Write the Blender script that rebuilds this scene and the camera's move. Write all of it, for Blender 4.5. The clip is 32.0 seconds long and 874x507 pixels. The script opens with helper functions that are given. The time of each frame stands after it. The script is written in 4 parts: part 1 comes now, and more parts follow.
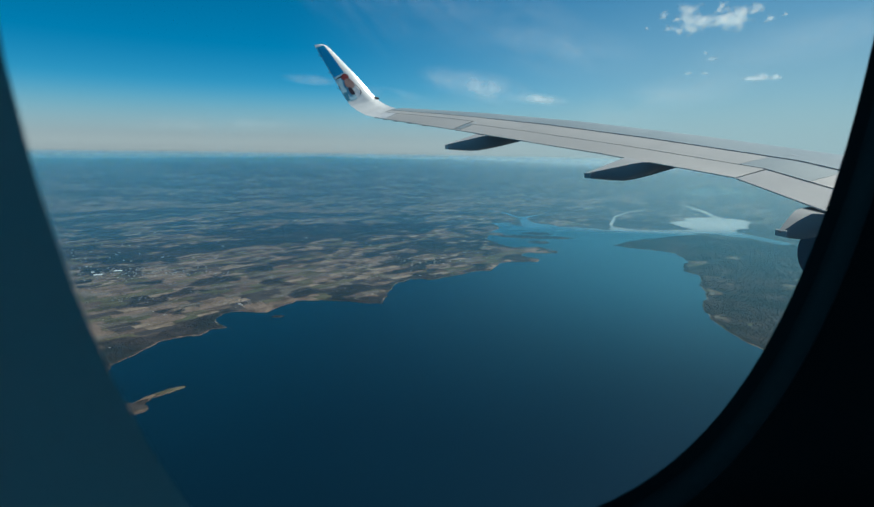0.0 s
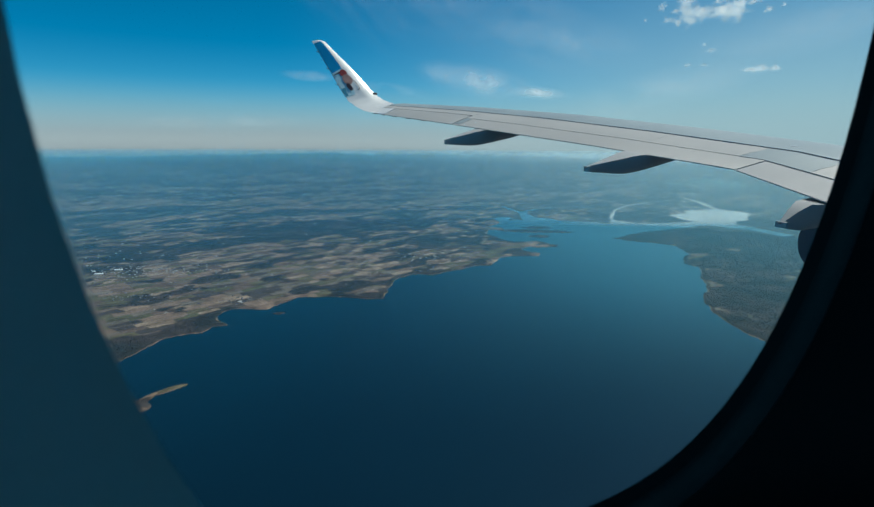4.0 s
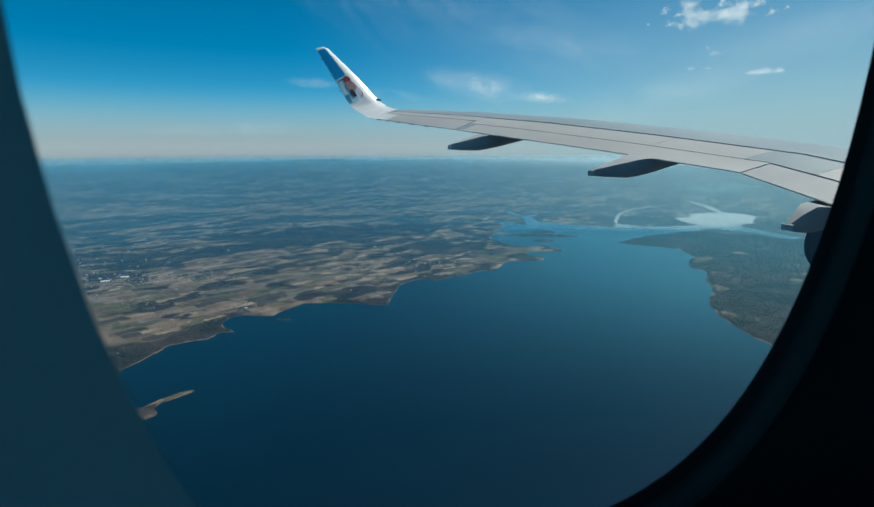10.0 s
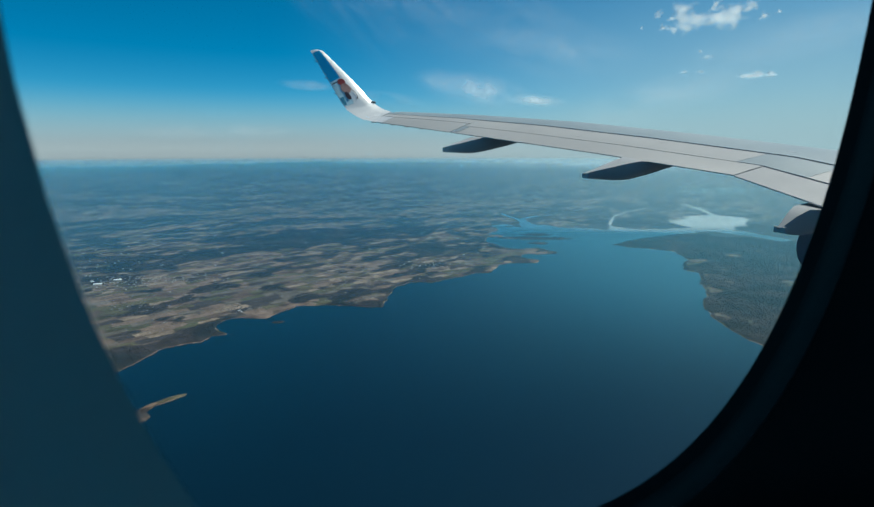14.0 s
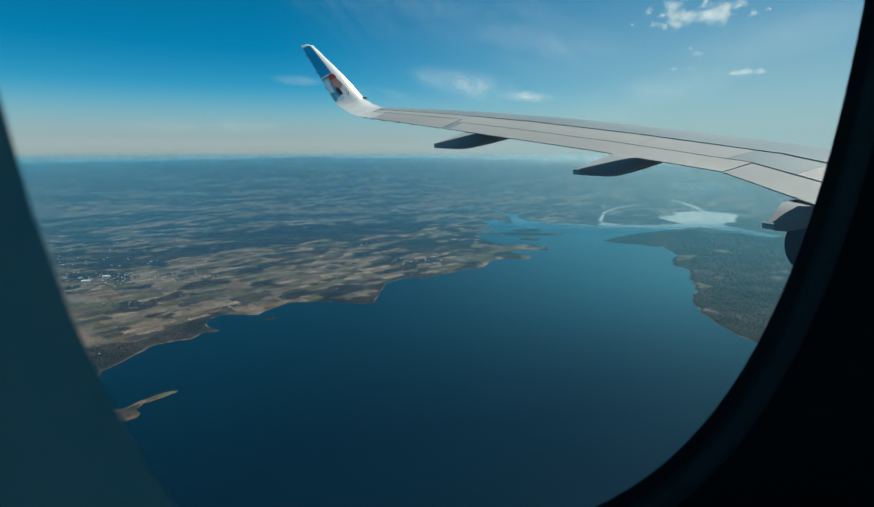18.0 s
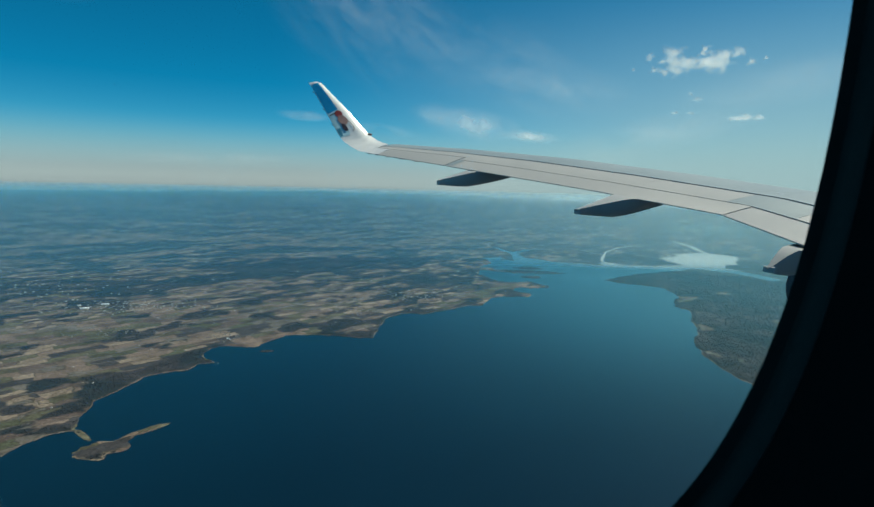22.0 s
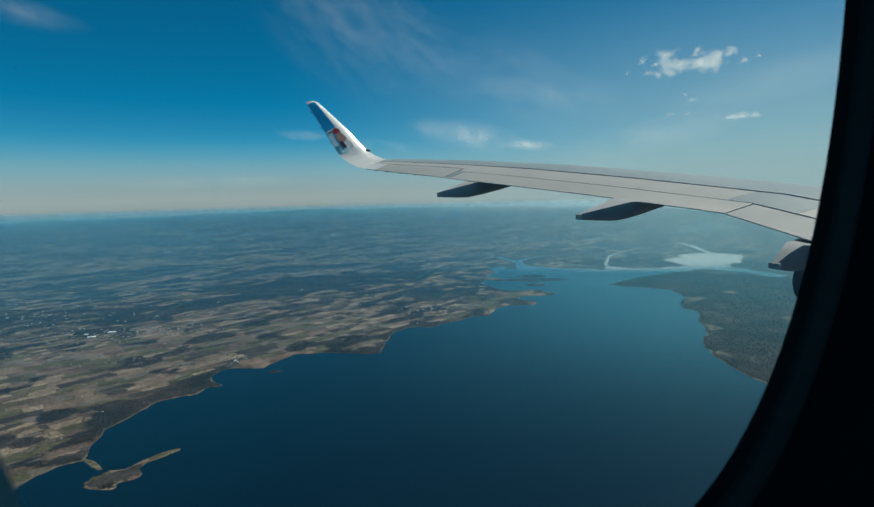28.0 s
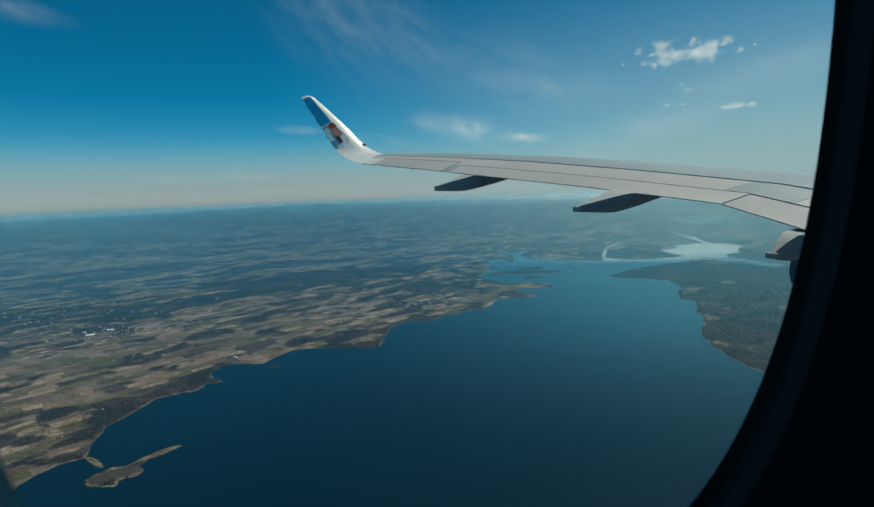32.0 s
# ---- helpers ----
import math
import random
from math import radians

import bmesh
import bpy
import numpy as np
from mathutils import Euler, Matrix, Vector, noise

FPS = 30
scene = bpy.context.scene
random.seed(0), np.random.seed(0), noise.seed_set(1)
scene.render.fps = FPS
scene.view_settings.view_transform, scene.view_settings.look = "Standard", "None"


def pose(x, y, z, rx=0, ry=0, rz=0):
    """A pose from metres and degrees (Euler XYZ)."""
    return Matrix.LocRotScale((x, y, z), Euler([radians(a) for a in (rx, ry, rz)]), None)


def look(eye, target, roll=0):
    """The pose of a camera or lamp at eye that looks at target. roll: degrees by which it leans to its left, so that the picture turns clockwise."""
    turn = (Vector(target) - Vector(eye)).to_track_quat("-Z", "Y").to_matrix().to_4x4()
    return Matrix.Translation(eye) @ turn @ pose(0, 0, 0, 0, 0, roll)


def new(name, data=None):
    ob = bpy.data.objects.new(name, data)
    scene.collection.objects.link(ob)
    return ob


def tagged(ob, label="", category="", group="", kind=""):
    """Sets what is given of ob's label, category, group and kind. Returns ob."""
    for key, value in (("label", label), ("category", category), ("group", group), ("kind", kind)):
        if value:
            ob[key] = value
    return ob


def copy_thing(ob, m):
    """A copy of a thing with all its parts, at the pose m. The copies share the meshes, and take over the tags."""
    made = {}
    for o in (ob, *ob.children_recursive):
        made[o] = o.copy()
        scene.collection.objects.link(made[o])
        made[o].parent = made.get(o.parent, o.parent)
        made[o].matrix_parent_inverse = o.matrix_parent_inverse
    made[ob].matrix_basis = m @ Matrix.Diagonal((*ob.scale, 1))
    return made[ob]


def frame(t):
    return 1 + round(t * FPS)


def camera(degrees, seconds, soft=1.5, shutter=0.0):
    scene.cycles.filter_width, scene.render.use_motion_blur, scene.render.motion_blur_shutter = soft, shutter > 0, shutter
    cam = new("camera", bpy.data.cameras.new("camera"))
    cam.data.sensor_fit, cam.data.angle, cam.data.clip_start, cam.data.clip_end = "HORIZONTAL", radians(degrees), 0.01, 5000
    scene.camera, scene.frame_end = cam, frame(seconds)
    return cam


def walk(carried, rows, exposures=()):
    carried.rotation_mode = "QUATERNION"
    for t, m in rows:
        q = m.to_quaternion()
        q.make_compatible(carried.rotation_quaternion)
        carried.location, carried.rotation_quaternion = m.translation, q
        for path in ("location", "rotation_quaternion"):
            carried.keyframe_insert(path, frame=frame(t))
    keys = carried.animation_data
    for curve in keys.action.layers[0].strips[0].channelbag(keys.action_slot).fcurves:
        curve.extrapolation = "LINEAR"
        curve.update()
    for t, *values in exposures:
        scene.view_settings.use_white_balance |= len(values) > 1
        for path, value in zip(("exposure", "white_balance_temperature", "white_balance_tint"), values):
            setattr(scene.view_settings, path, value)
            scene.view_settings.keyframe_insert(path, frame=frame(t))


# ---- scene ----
# Lengths in metres. The aircraft and its cabin are at true size; the country far below is built
# as a relief, with the eye 100 m over the lake, so that its horizon fits in the space at hand.
EYE = 100.0
cam = camera(77.6, 32.0)
cam.data.dof.use_dof, cam.data.dof.focus_distance, cam.data.dof.aperture_fstop = True, 60.0, 25.0   # a small phone lens
# seconds, shift of the eye (forward, outboard, up), yaw, pitch, roll
ROWS = [
    (0.0, 0.0016, 0.0009, -0.0014, 0.89, -11.15, -1.04),
    (0.5, 0.0012, 0.0008, -0.0010, 0.38, -11.23, -1.02),
    (1.0, 0.0009, 0.0007, -0.0006, 0.99, -11.17, -0.93),
    (1.5, 0.0007, 0.0006, -0.0005, 0.84, -11.21, -0.86),
    (2.0, 0.0005, 0.0006, -0.0004, 1.39, -11.21, -0.90),
    (2.5, 0.0006, 0.0006, -0.0002, 1.18, -11.29, -0.80),
    (3.0, 0.0007, 0.0006, -0.0001, -0.10, -11.71, -0.83),
    (3.5, 0.0007, 0.0005, -0.0001, 0.31, -11.70, -0.62),
    (5.5, 0.0005, 0.0003, -0.0000, 1.31, -11.51, -0.26),
    (6.0, 0.0005, 0.0003, -0.0000, 1.00, -11.52, -0.26),
    (6.5, 0.0006, 0.0007, 0.0000, 0.49, -11.57, -0.22),
    (7.0, 0.0006, 0.0011, 0.0001, 0.02, -11.61, -0.23),
    (7.5, 0.0008, 0.0009, 0.0001, -0.02, -11.27, -0.28),
    (8.0, 0.0010, 0.0007, 0.0002, 0.70, -11.22, -0.14),
    (8.5, 0.0012, 0.0008, 0.0001, 1.30, -11.23, -0.03),
    (9.0, 0.0014, 0.0008, 0.0000, 1.17, -11.23, 0.01),
    (9.5, 0.0012, 0.0006, -0.0000, 1.36, -11.12, 0.06),
    (10.0, 0.0011, 0.0005, -0.0001, 1.17, -11.11, 0.07),
    (10.5, 0.0011, 0.0004, -0.0001, 1.32, -11.13, 0.04),
    (11.0, 0.0011, 0.0003, -0.0002, 1.28, -11.15, 0.11),
    (11.5, 0.0010, 0.0003, -0.0002, 1.13, -11.23, 0.02),
    (12.0, 0.0009, 0.0004, -0.0003, 1.19, -11.29, 0.09),
    (12.5, 0.0011, 0.0003, -0.0005, 1.54, -11.31, -0.05),
    (13.0, 0.0014, 0.0002, -0.0006, 1.47, -10.93, 0.16),
    (13.5, 0.0012, 0.0001, -0.0009, 1.01, -10.85, 0.10),
    (15.5, 0.0007, -0.0005, -0.0019, 0.23, -10.74, -0.22),
    (16.0, 0.0005, -0.0006, -0.0022, 0.00, -10.40, -0.30),
    (16.5, 0.0007, 0.0002, -0.0012, -0.41, -10.78, -0.23),
    (17.0, 0.0009, 0.0010, -0.0003, -0.45, -11.12, -0.32),
    (17.5, 0.0009, 0.0011, 0.0001, -0.56, -11.26, -0.12),
    (18.0, 0.0009, 0.0013, 0.0005, -0.26, -11.27, -0.15),
    (18.5, 0.0007, 0.0009, 0.0002, 0.23, -11.21, -0.04),
    (19.0, 0.0006, 0.0005, -0.0000, 0.59, -11.05, -0.06),
    (19.5, 0.0010, 0.0003, -0.0000, 0.10, -11.03, -0.05),
    (20.0, 0.0014, -0.0000, -0.0000, 0.27, -11.10, 0.83),
    (20.5, 0.0008, 0.0009, -0.0004, -0.09, -10.66, 0.58),
    (21.0, 0.0010, 0.0004, -0.0011, -0.68, -10.20, 0.98),
    (21.5, 0.0036, 0.0023, 0.0022, -1.22, -10.85, -0.38),
    (22.0, 0.0093, 0.0022, 0.0048, 0.06, -7.51, -1.45),
    (22.5, 0.0101, 0.0002, 0.0026, -1.25, -5.63, 0.48),
    (23.0, 0.0087, 0.0025, 0.0027, -0.63, -5.81, 1.08),
    (23.5, 0.0086, 0.0026, 0.0027, -0.59, -5.45, 1.47),
    (24.0, 0.0086, 0.0027, 0.0027, -0.49, -5.47, 1.76),
    (24.5, 0.0089, 0.0022, 0.0027, -0.32, -5.61, 1.73),
    (25.0, 0.0091, 0.0018, 0.0028, -0.41, -5.69, 1.68),
    (25.5, 0.0088, 0.0022, 0.0029, -0.55, -5.83, 1.65),
    (27.5, 0.0080, 0.0023, 0.0027, 0.57, -6.09, 1.38),
    (28.0, 0.0078, 0.0025, 0.0032, 0.08, -6.22, 1.30),
    (28.5, 0.0078, 0.0020, 0.0037, -0.04, -6.34, 1.11),
    (29.0, 0.0079, 0.0015, 0.0042, 0.08, -6.40, 1.31),
    (29.5, 0.0076, 0.0017, 0.0048, 0.14, -6.63, 1.41),
    (30.0, 0.0072, 0.0018, 0.0055, -0.03, -6.72, 1.46),
    (30.5, 0.0070, 0.0018, 0.0057, -0.20, -6.39, 2.04),
    (31.0, 0.0067, 0.0017, 0.0059, -0.13, -6.33, 2.18),
    (31.5, 0.0070, 0.0013, 0.0069, -0.24, -6.81, 1.94),
    (32.0, 0.0074, 0.0008, 0.0078, -0.23, -6.90, 1.97),
]
PLANE = pose(0, 0, EYE, 0.494, 1.420, 23.004)   # slightly banked
walk(cam, [(t, Matrix.Translation(PLANE @ Vector((f, o, u))) @ pose(0, 0, 0, 90 + pitch, roll, yaw)) for t, f, o, u, yaw, pitch, roll in ROWS],
     exposures=[(0, 0.05, 6500, 10), (14, 0.13, 6500, 10), (16, 0.13, 6520, 10), (17.2, 0.1, 6750, 8), (20.5, 0.08, 6800, 7), (22.3, 0.12, 6950, 7), (24, 0.07, 6620, 9), (25.5, 0.05, 6550, 9), (28, -0.10, 6850, 8), (32, -0.12, 6950, 7)])

# ---- light ----
SUN_AZ, SUN_EL = 69.0, 54.0      # degrees clockwise from +y, and above the horizon
world = bpy.data.worlds.new("sky")
scene.world = world
world.use_nodes = True
wn = world.node_tree.nodes
sky = wn.new("ShaderNodeTexSky")
sky.sky_type, sky.sun_disc = "NISHITA", False
sky.sun_elevation, sky.sun_rotation = radians(SUN_EL), radians(SUN_AZ)
sky.altitude, sky.air_density, sky.dust_density, sky.ozone_density = 4000, 1.0, 0.0, 2.5
tone = wn.new("ShaderNodeHueSaturation")
tone.inputs["Hue"].default_value, tone.inputs["Saturation"].default_value = 0.477, 1.32
world.node_tree.links.new(sky.outputs[0], tone.inputs["Color"])
# the sky pales all round towards the horizon
way, height, pale = wn.new("ShaderNodeTexCoord"), wn.new("ShaderNodeSeparateXYZ"), wn.new("ShaderNodeMapRange")
pale.interpolation_type = "SMOOTHSTEP"
for key, value in (("From Min", 0.0), ("From Max", 0.105), ("To Min", 0.45), ("To Max", 1.52)):
    pale.inputs[key].default_value = value
world.node_tree.links.new(way.outputs["Generated"], height.inputs[0])
world.node_tree.links.new(height.outputs[2], pale.inputs[0])
world.node_tree.links.new(pale.outputs[0], tone.inputs["Saturation"])
cool = wn.new("ShaderNodeMix")
cool.data_type, cool.blend_type = "RGBA", "MULTIPLY"
cool.inputs["Factor"].default_value = 1.0
veil, share = wn.new("ShaderNodeMix"), wn.new("ShaderNodeMapRange")
veil.data_type, share.interpolation_type = "RGBA", "SMOOTHSTEP"
share.inputs["From Max"].default_value = 0.10
veil.inputs["A"].default_value, veil.inputs["B"].default_value = (0.55, 0.66, 0.72, 1), (0.62, 0.97, 1.0, 1)
world.node_tree.links.new(height.outputs[2], share.inputs[0])
world.node_tree.links.new(share.outputs[0], veil.inputs["Factor"])
world.node_tree.links.new(veil.outputs["Result"], cool.inputs["B"])
world.node_tree.links.new(tone.outputs[0], cool.inputs["A"])
# thin high cloud makes it milky low down on the sun's side
milk, aside, low, both_ = wn.new("ShaderNodeMix"), wn.new("ShaderNodeMapRange"), wn.new("ShaderNodeMapRange"), wn.new("ShaderNodeMath")
milk.data_type, both_.operation = "RGBA", "MULTIPLY"
milk.inputs["B"].default_value = (3.7, 5.7, 6.2, 1)
for node, rows_ in ((aside, (-0.30, 0.60, 0.0, 0.84)), (low, (0.38, 0.02, 0.0, 1.0))):
    node.interpolation_type = "SMOOTHSTEP"
    for key, value in zip(("From Min", "From Max", "To Min", "To Max"), rows_):
        node.inputs[key].default_value = value
world.node_tree.links.new(height.outputs[0], aside.inputs[0])
world.node_tree.links.new(height.outputs[2], low.inputs[0])
world.node_tree.links.new(aside.outputs[0], both_.inputs[0])
world.node_tree.links.new(low.outputs[0], both_.inputs[1])
world.node_tree.links.new(both_.outputs[0], milk.inputs["Factor"])
world.node_tree.links.new(cool.outputs["Result"], milk.inputs["A"])
world.node_tree.links.new(milk.outputs["Result"], wn["Background"].inputs[0])
wn["Background"].inputs[1].default_value = 0.086
sun_dir = Vector((math.sin(radians(SUN_AZ)) * math.cos(radians(SUN_EL)), math.cos(radians(SUN_AZ)) * math.cos(radians(SUN_EL)), math.sin(radians(SUN_EL))))
sun = new("sun", bpy.data.lights.new("sun", "SUN"))
sun.data.energy, sun.data.angle, sun.data.color = 4.7, radians(0.5), (0.94, 0.91, 0.77)
sun.matrix_world = look(Vector((0, 0, 400)), Vector((0, 0, 400)) - sun_dir)


# ---- materials ----
def material(name):
    m = bpy.data.materials.new(name)
    m.use_nodes = True
    return m, m.node_tree.nodes, m.node_tree.links, m.node_tree.nodes["Principled BSDF"]


def surface(name, colour, rough=0.5, metal=0.0, vary=0.12, scale=6.0, fine=60.0, bump=0.02, coat=0.0, stretch=(1, 1, 1)):
    """Painted or moulded surface: broad stains and fine grain over one colour."""
    m, n, l, b = material(name)
    co = n.new("ShaderNodeTexCoord")
    mp = n.new("ShaderNodeMapping")
    mp.inputs["Scale"].default_value = stretch
    l.new(co.outputs["Object"], mp.inputs[0])
    a, c = n.new("ShaderNodeTexNoise"), n.new("ShaderNodeTexNoise")
    for tex, sc, dt in ((a, scale, 5), (c, fine, 3)):
        tex.inputs["Scale"].default_value, tex.inputs["Detail"].default_value = sc, dt
        l.new(mp.outputs[0], tex.inputs["Vector"])
    add = n.new("ShaderNodeMath")
    add.operation = "MULTIPLY_ADD"
    l.new(c.outputs["Fac"], add.inputs[0])
    add.inputs[1].default_value = 0.4
    l.new(a.outputs["Fac"], add.inputs[2])
    rng = n.new("ShaderNodeMapRange")
    rng.inputs["From Min"].default_value, rng.inputs["From Max"].default_value = 0.35, 1.05
    rng.inputs["To Min"].default_value, rng.inputs["To Max"].default_value = 1 - vary, 1 + vary
    l.new(add.outputs[0], rng.inputs[0])
    mul = n.new("ShaderNodeVectorMath")
    mul.operation = "SCALE"
    mul.inputs[0].default_value = colour
    l.new(rng.outputs[0], mul.inputs["Scale"])
    l.new(mul.outputs[0], b.inputs["Base Color"])
    rr = n.new("ShaderNodeMapRange")
    rr.inputs["To Min"].default_value, rr.inputs["To Max"].default_value = max(0.03, rough - 0.08), min(1, rough + 0.08)
    l.new(a.outputs["Fac"], rr.inputs[0])
    l.new(rr.outputs[0], b.inputs["Roughness"])
    b.inputs["Metallic"].default_value, b.inputs["Coat Weight"].default_value = metal, coat
    bp = n.new("ShaderNodeBump")
    bp.inputs["Strength"].default_value, bp.inputs["Distance"].default_value = 0.3, bump
    l.new(c.outputs["Fac"], bp.inputs["Height"])
    l.new(bp.outputs[0], b.inputs["Normal"])
    return m


WING_GREY = surface("wing_grey_paint", (0.29, 0.34, 0.36), 0.45, 0.0, 0.10, 1.1, 14, 0.001, 0.1, (1, 0.4, 1))
WING_PALE = surface("wing_pale_paint", (0.47, 0.46, 0.445), 0.42, 0.0, 0.08, 1.1, 14, 0.001, 0.1, (1, 0.4, 1))
WING_DARK = surface("wing_seam_shadow", (0.05, 0.05, 0.055), 0.6)
FAIRING_GREY = surface("fairing_grey_paint", (0.40, 0.40, 0.40), 0.4, 0.0, 0.10, 2.0, 20, 0.001, 0.1)
WHITE = surface("white_gloss_paint", (0.80, 0.80, 0.80), 0.25, 0.0, 0.05, 2.0, 20, 0.0005, 0.4)
BLUE = surface("blue_gloss_paint", (0.008, 0.33, 0.62), 0.25, 0.0, 0.15, 1.5, 20, 0.0005, 0.4)
SKY_BLUE = surface("light_blue_gloss_paint", (0.42, 0.64, 0.72), 0.25, 0.0, 0.15, 2.5, 20, 0.0005, 0.4)
TEAL = surface("teal_gloss_paint", (0.06, 0.24, 0.34), 0.25, 0.0, 0.15, 2.5, 20, 0.0005, 0.4)
RED = surface("red_paint", (0.40, 0.07, 0.06), 0.3, 0.0, 0.3, 12, 60, 0.0005)
BROWN = surface("pinkish_brown_paint", (0.46, 0.26, 0.22), 0.3, 0.0, 0.3, 12, 60, 0.0005)
DARK_BROWN = surface("dark_brown_paint", (0.07, 0.05, 0.06), 0.3, 0.0, 0.3, 12, 60, 0.0005)
METAL = surface("bare_metal", (0.35, 0.36, 0.38), 0.35, 0.9, 0.15, 6, 40, 0.001)
ENGINE = surface("dark_nacelle_paint", (0.05, 0.07, 0.11), 0.35, 0.0, 0.15, 3, 30, 0.001, 0.2)
PLASTIC = surface("cabin_wall_plastic", (0.55, 0.56, 0.56), 0.55, 0.0, 0.05, 9, 500, 0.0006)
# grey reveal in shadow: the shade is put into a near-black base colour
REVEAL = surface("reveal_plastic_in_shade", (0.003, 0.006, 0.009), 0.6, 0.0, 0.06, 20, 500, 0.0006)
REVEAL.node_tree.nodes["Principled BSDF"].inputs["Specular IOR Level"].default_value = 0.15   # low gloss, so the painted shade stays dark
RUBBER = surface("black_rubber_seal", (0.006, 0.007, 0.010), 0.55, 0.0, 0.2, 30, 300, 0.0008)
CARPET = surface("dark_blue_carpet", (0.03, 0.04, 0.08), 0.95, 0.0, 0.3, 30, 400, 0.003)
ROOF_WHITE = surface("white_roof_sheet", (0.80, 0.80, 0.78), 0.5, 0.0, 0.1, 0.5, 4, 0.01)
HOUSE_WALL = surface("pale_house_wall", (0.30, 0.285, 0.27), 0.8, 0.0, 0.25, 0.3, 3, 0.01)
HOUSE_ROOF = surface("grey_shingle_roof", (0.13, 0.12, 0.12), 0.85, 0.0, 0.3, 0.4, 4, 0.01)
ROAD_PALE = surface("pale_road", (0.14, 0.12, 0.10), 0.9, 0.0, 0.2, 0.1, 2, 0.01)


def leaf_material():
    m, n, l, b = material("bare_and_evergreen_trees")
    g = n.new("ShaderNodeNewGeometry")
    r = n.new("ShaderNodeValToRGB")
    r.color_ramp.elements[0].color, r.color_ramp.elements[1].color = (0.016, 0.026, 0.032, 1), (0.044, 0.041, 0.044, 1)
    e = r.color_ramp.elements.new(0.5)
    e.color = (0.029, 0.033, 0.037, 1)
    l.new(g.outputs["Random Per Island"], r.inputs[0])
    l.new(r.outputs[0], b.inputs["Base Color"])
    b.inputs["Roughness"].default_value = 0.95
    b.inputs["Specular IOR Level"].default_value = 0.1
    return m


def ground_material():
    """Farmland: patchwork of fields, hedges, woods and built-up ground."""
    m, n, l, b = material("farmland")
    co = n.new("ShaderNodeTexCoord")
    warp = n.new("ShaderNodeTexNoise")
    warp.inputs["Scale"].default_value, warp.inputs["Detail"].default_value = 0.02, 3
    l.new(co.outputs["Object"], warp.inputs["Vector"])
    wadd = n.new("ShaderNodeVectorMath")
    wadd.operation = "MULTIPLY_ADD"
    l.new(warp.outputs["Color"], wadd.inputs[0])
    wadd.inputs[1].default_value = (10, 10, 0)
    l.new(co.outputs["Object"], wadd.inputs[2])
    # crooked field edges
    kink = n.new("ShaderNodeTexNoise")
    kink.inputs["Scale"].default_value, kink.inputs["Detail"].default_value = 0.14, 4
    l.new(co.outputs["Object"], kink.inputs["Vector"])
    wavy = n.new("ShaderNodeVectorMath")
    wavy.operation = "MULTIPLY_ADD"
    wavy.inputs[1].default_value = (6.5, 6.5, 0)
    l.new(kink.outputs["Color"], wavy.inputs[0])
    l.new(wadd.outputs[0], wavy.inputs[2])

    def fields(turn, width, height, stops):
        """Random tones of rectangular fields, with dark hedges between."""
        mp = n.new("ShaderNodeMapping")
        mp.inputs["Rotation"].default_value = (0, 0, radians(turn))
        l.new(wavy.outputs[0], mp.inputs[0])
        br = n.new("ShaderNodeTexBrick")
        br.offset, br.squash, br.squash_frequency, br.offset_frequency = 0.37, 1.6, 3, 2
        br.inputs["Color1"].default_value, br.inputs["Color2"].default_value, br.inputs["Mortar"].default_value = (0, 0, 0, 1), (1, 1, 1, 1), (0.5, 0.5, 0.5, 1)
        br.inputs["Scale"].default_value, br.inputs["Mortar Size"].default_value, br.inputs["Mortar Smooth"].default_value = 1.0, 0.25, 0.3
        br.inputs["Brick Width"].default_value, br.inputs["Row Height"].default_value = width, height
        l.new(mp.outputs[0], br.inputs["Vector"])
        r = n.new("ShaderNodeValToRGB")
        r.color_ramp.interpolation = "CONSTANT"
        while len(r.color_ramp.elements) < len(stops):
            r.color_ramp.elements.new(0.5)
        for e, (p, c) in zip(r.color_ramp.elements, stops):
            e.position, e.color = p, (*c, 1)
        l.new(br.outputs["Color"], r.inputs[0])
        m2 = n.new("ShaderNodeMix")
        m2.data_type = "RGBA"
        hf = n.new("ShaderNodeMath")
        hf.operation = "MULTIPLY"
        hf.inputs[1].default_value = 0.75
        l.new(br.outputs["Fac"], hf.inputs[0])
        l.new(hf.outputs[0], m2.inputs["Factor"])
        l.new(r.outputs[0], m2.inputs["A"])
        m2.inputs["B"].default_value = (0.045, 0.042, 0.032, 1)
        return m2

    tan, straw, olive, green, brown, dark, grey = (0.145, 0.108, 0.088), (0.200, 0.155, 0.120), (0.084, 0.080, 0.054), (0.062, 0.066, 0.043), (0.098, 0.075, 0.066), (0.044, 0.043, 0.046), (0.108, 0.097, 0.086)
    one = fields(-48, 14, 7, ((0.0, olive), (0.16, tan), (0.34, brown), (0.5, grey), (0.62, green), (0.74, straw), (0.86, dark)))
    two = fields(-38, 9, 8, ((0.0, dark), (0.15, grey), (0.3, olive), (0.48, tan), (0.66, green), (0.8, brown), (0.9, straw)))
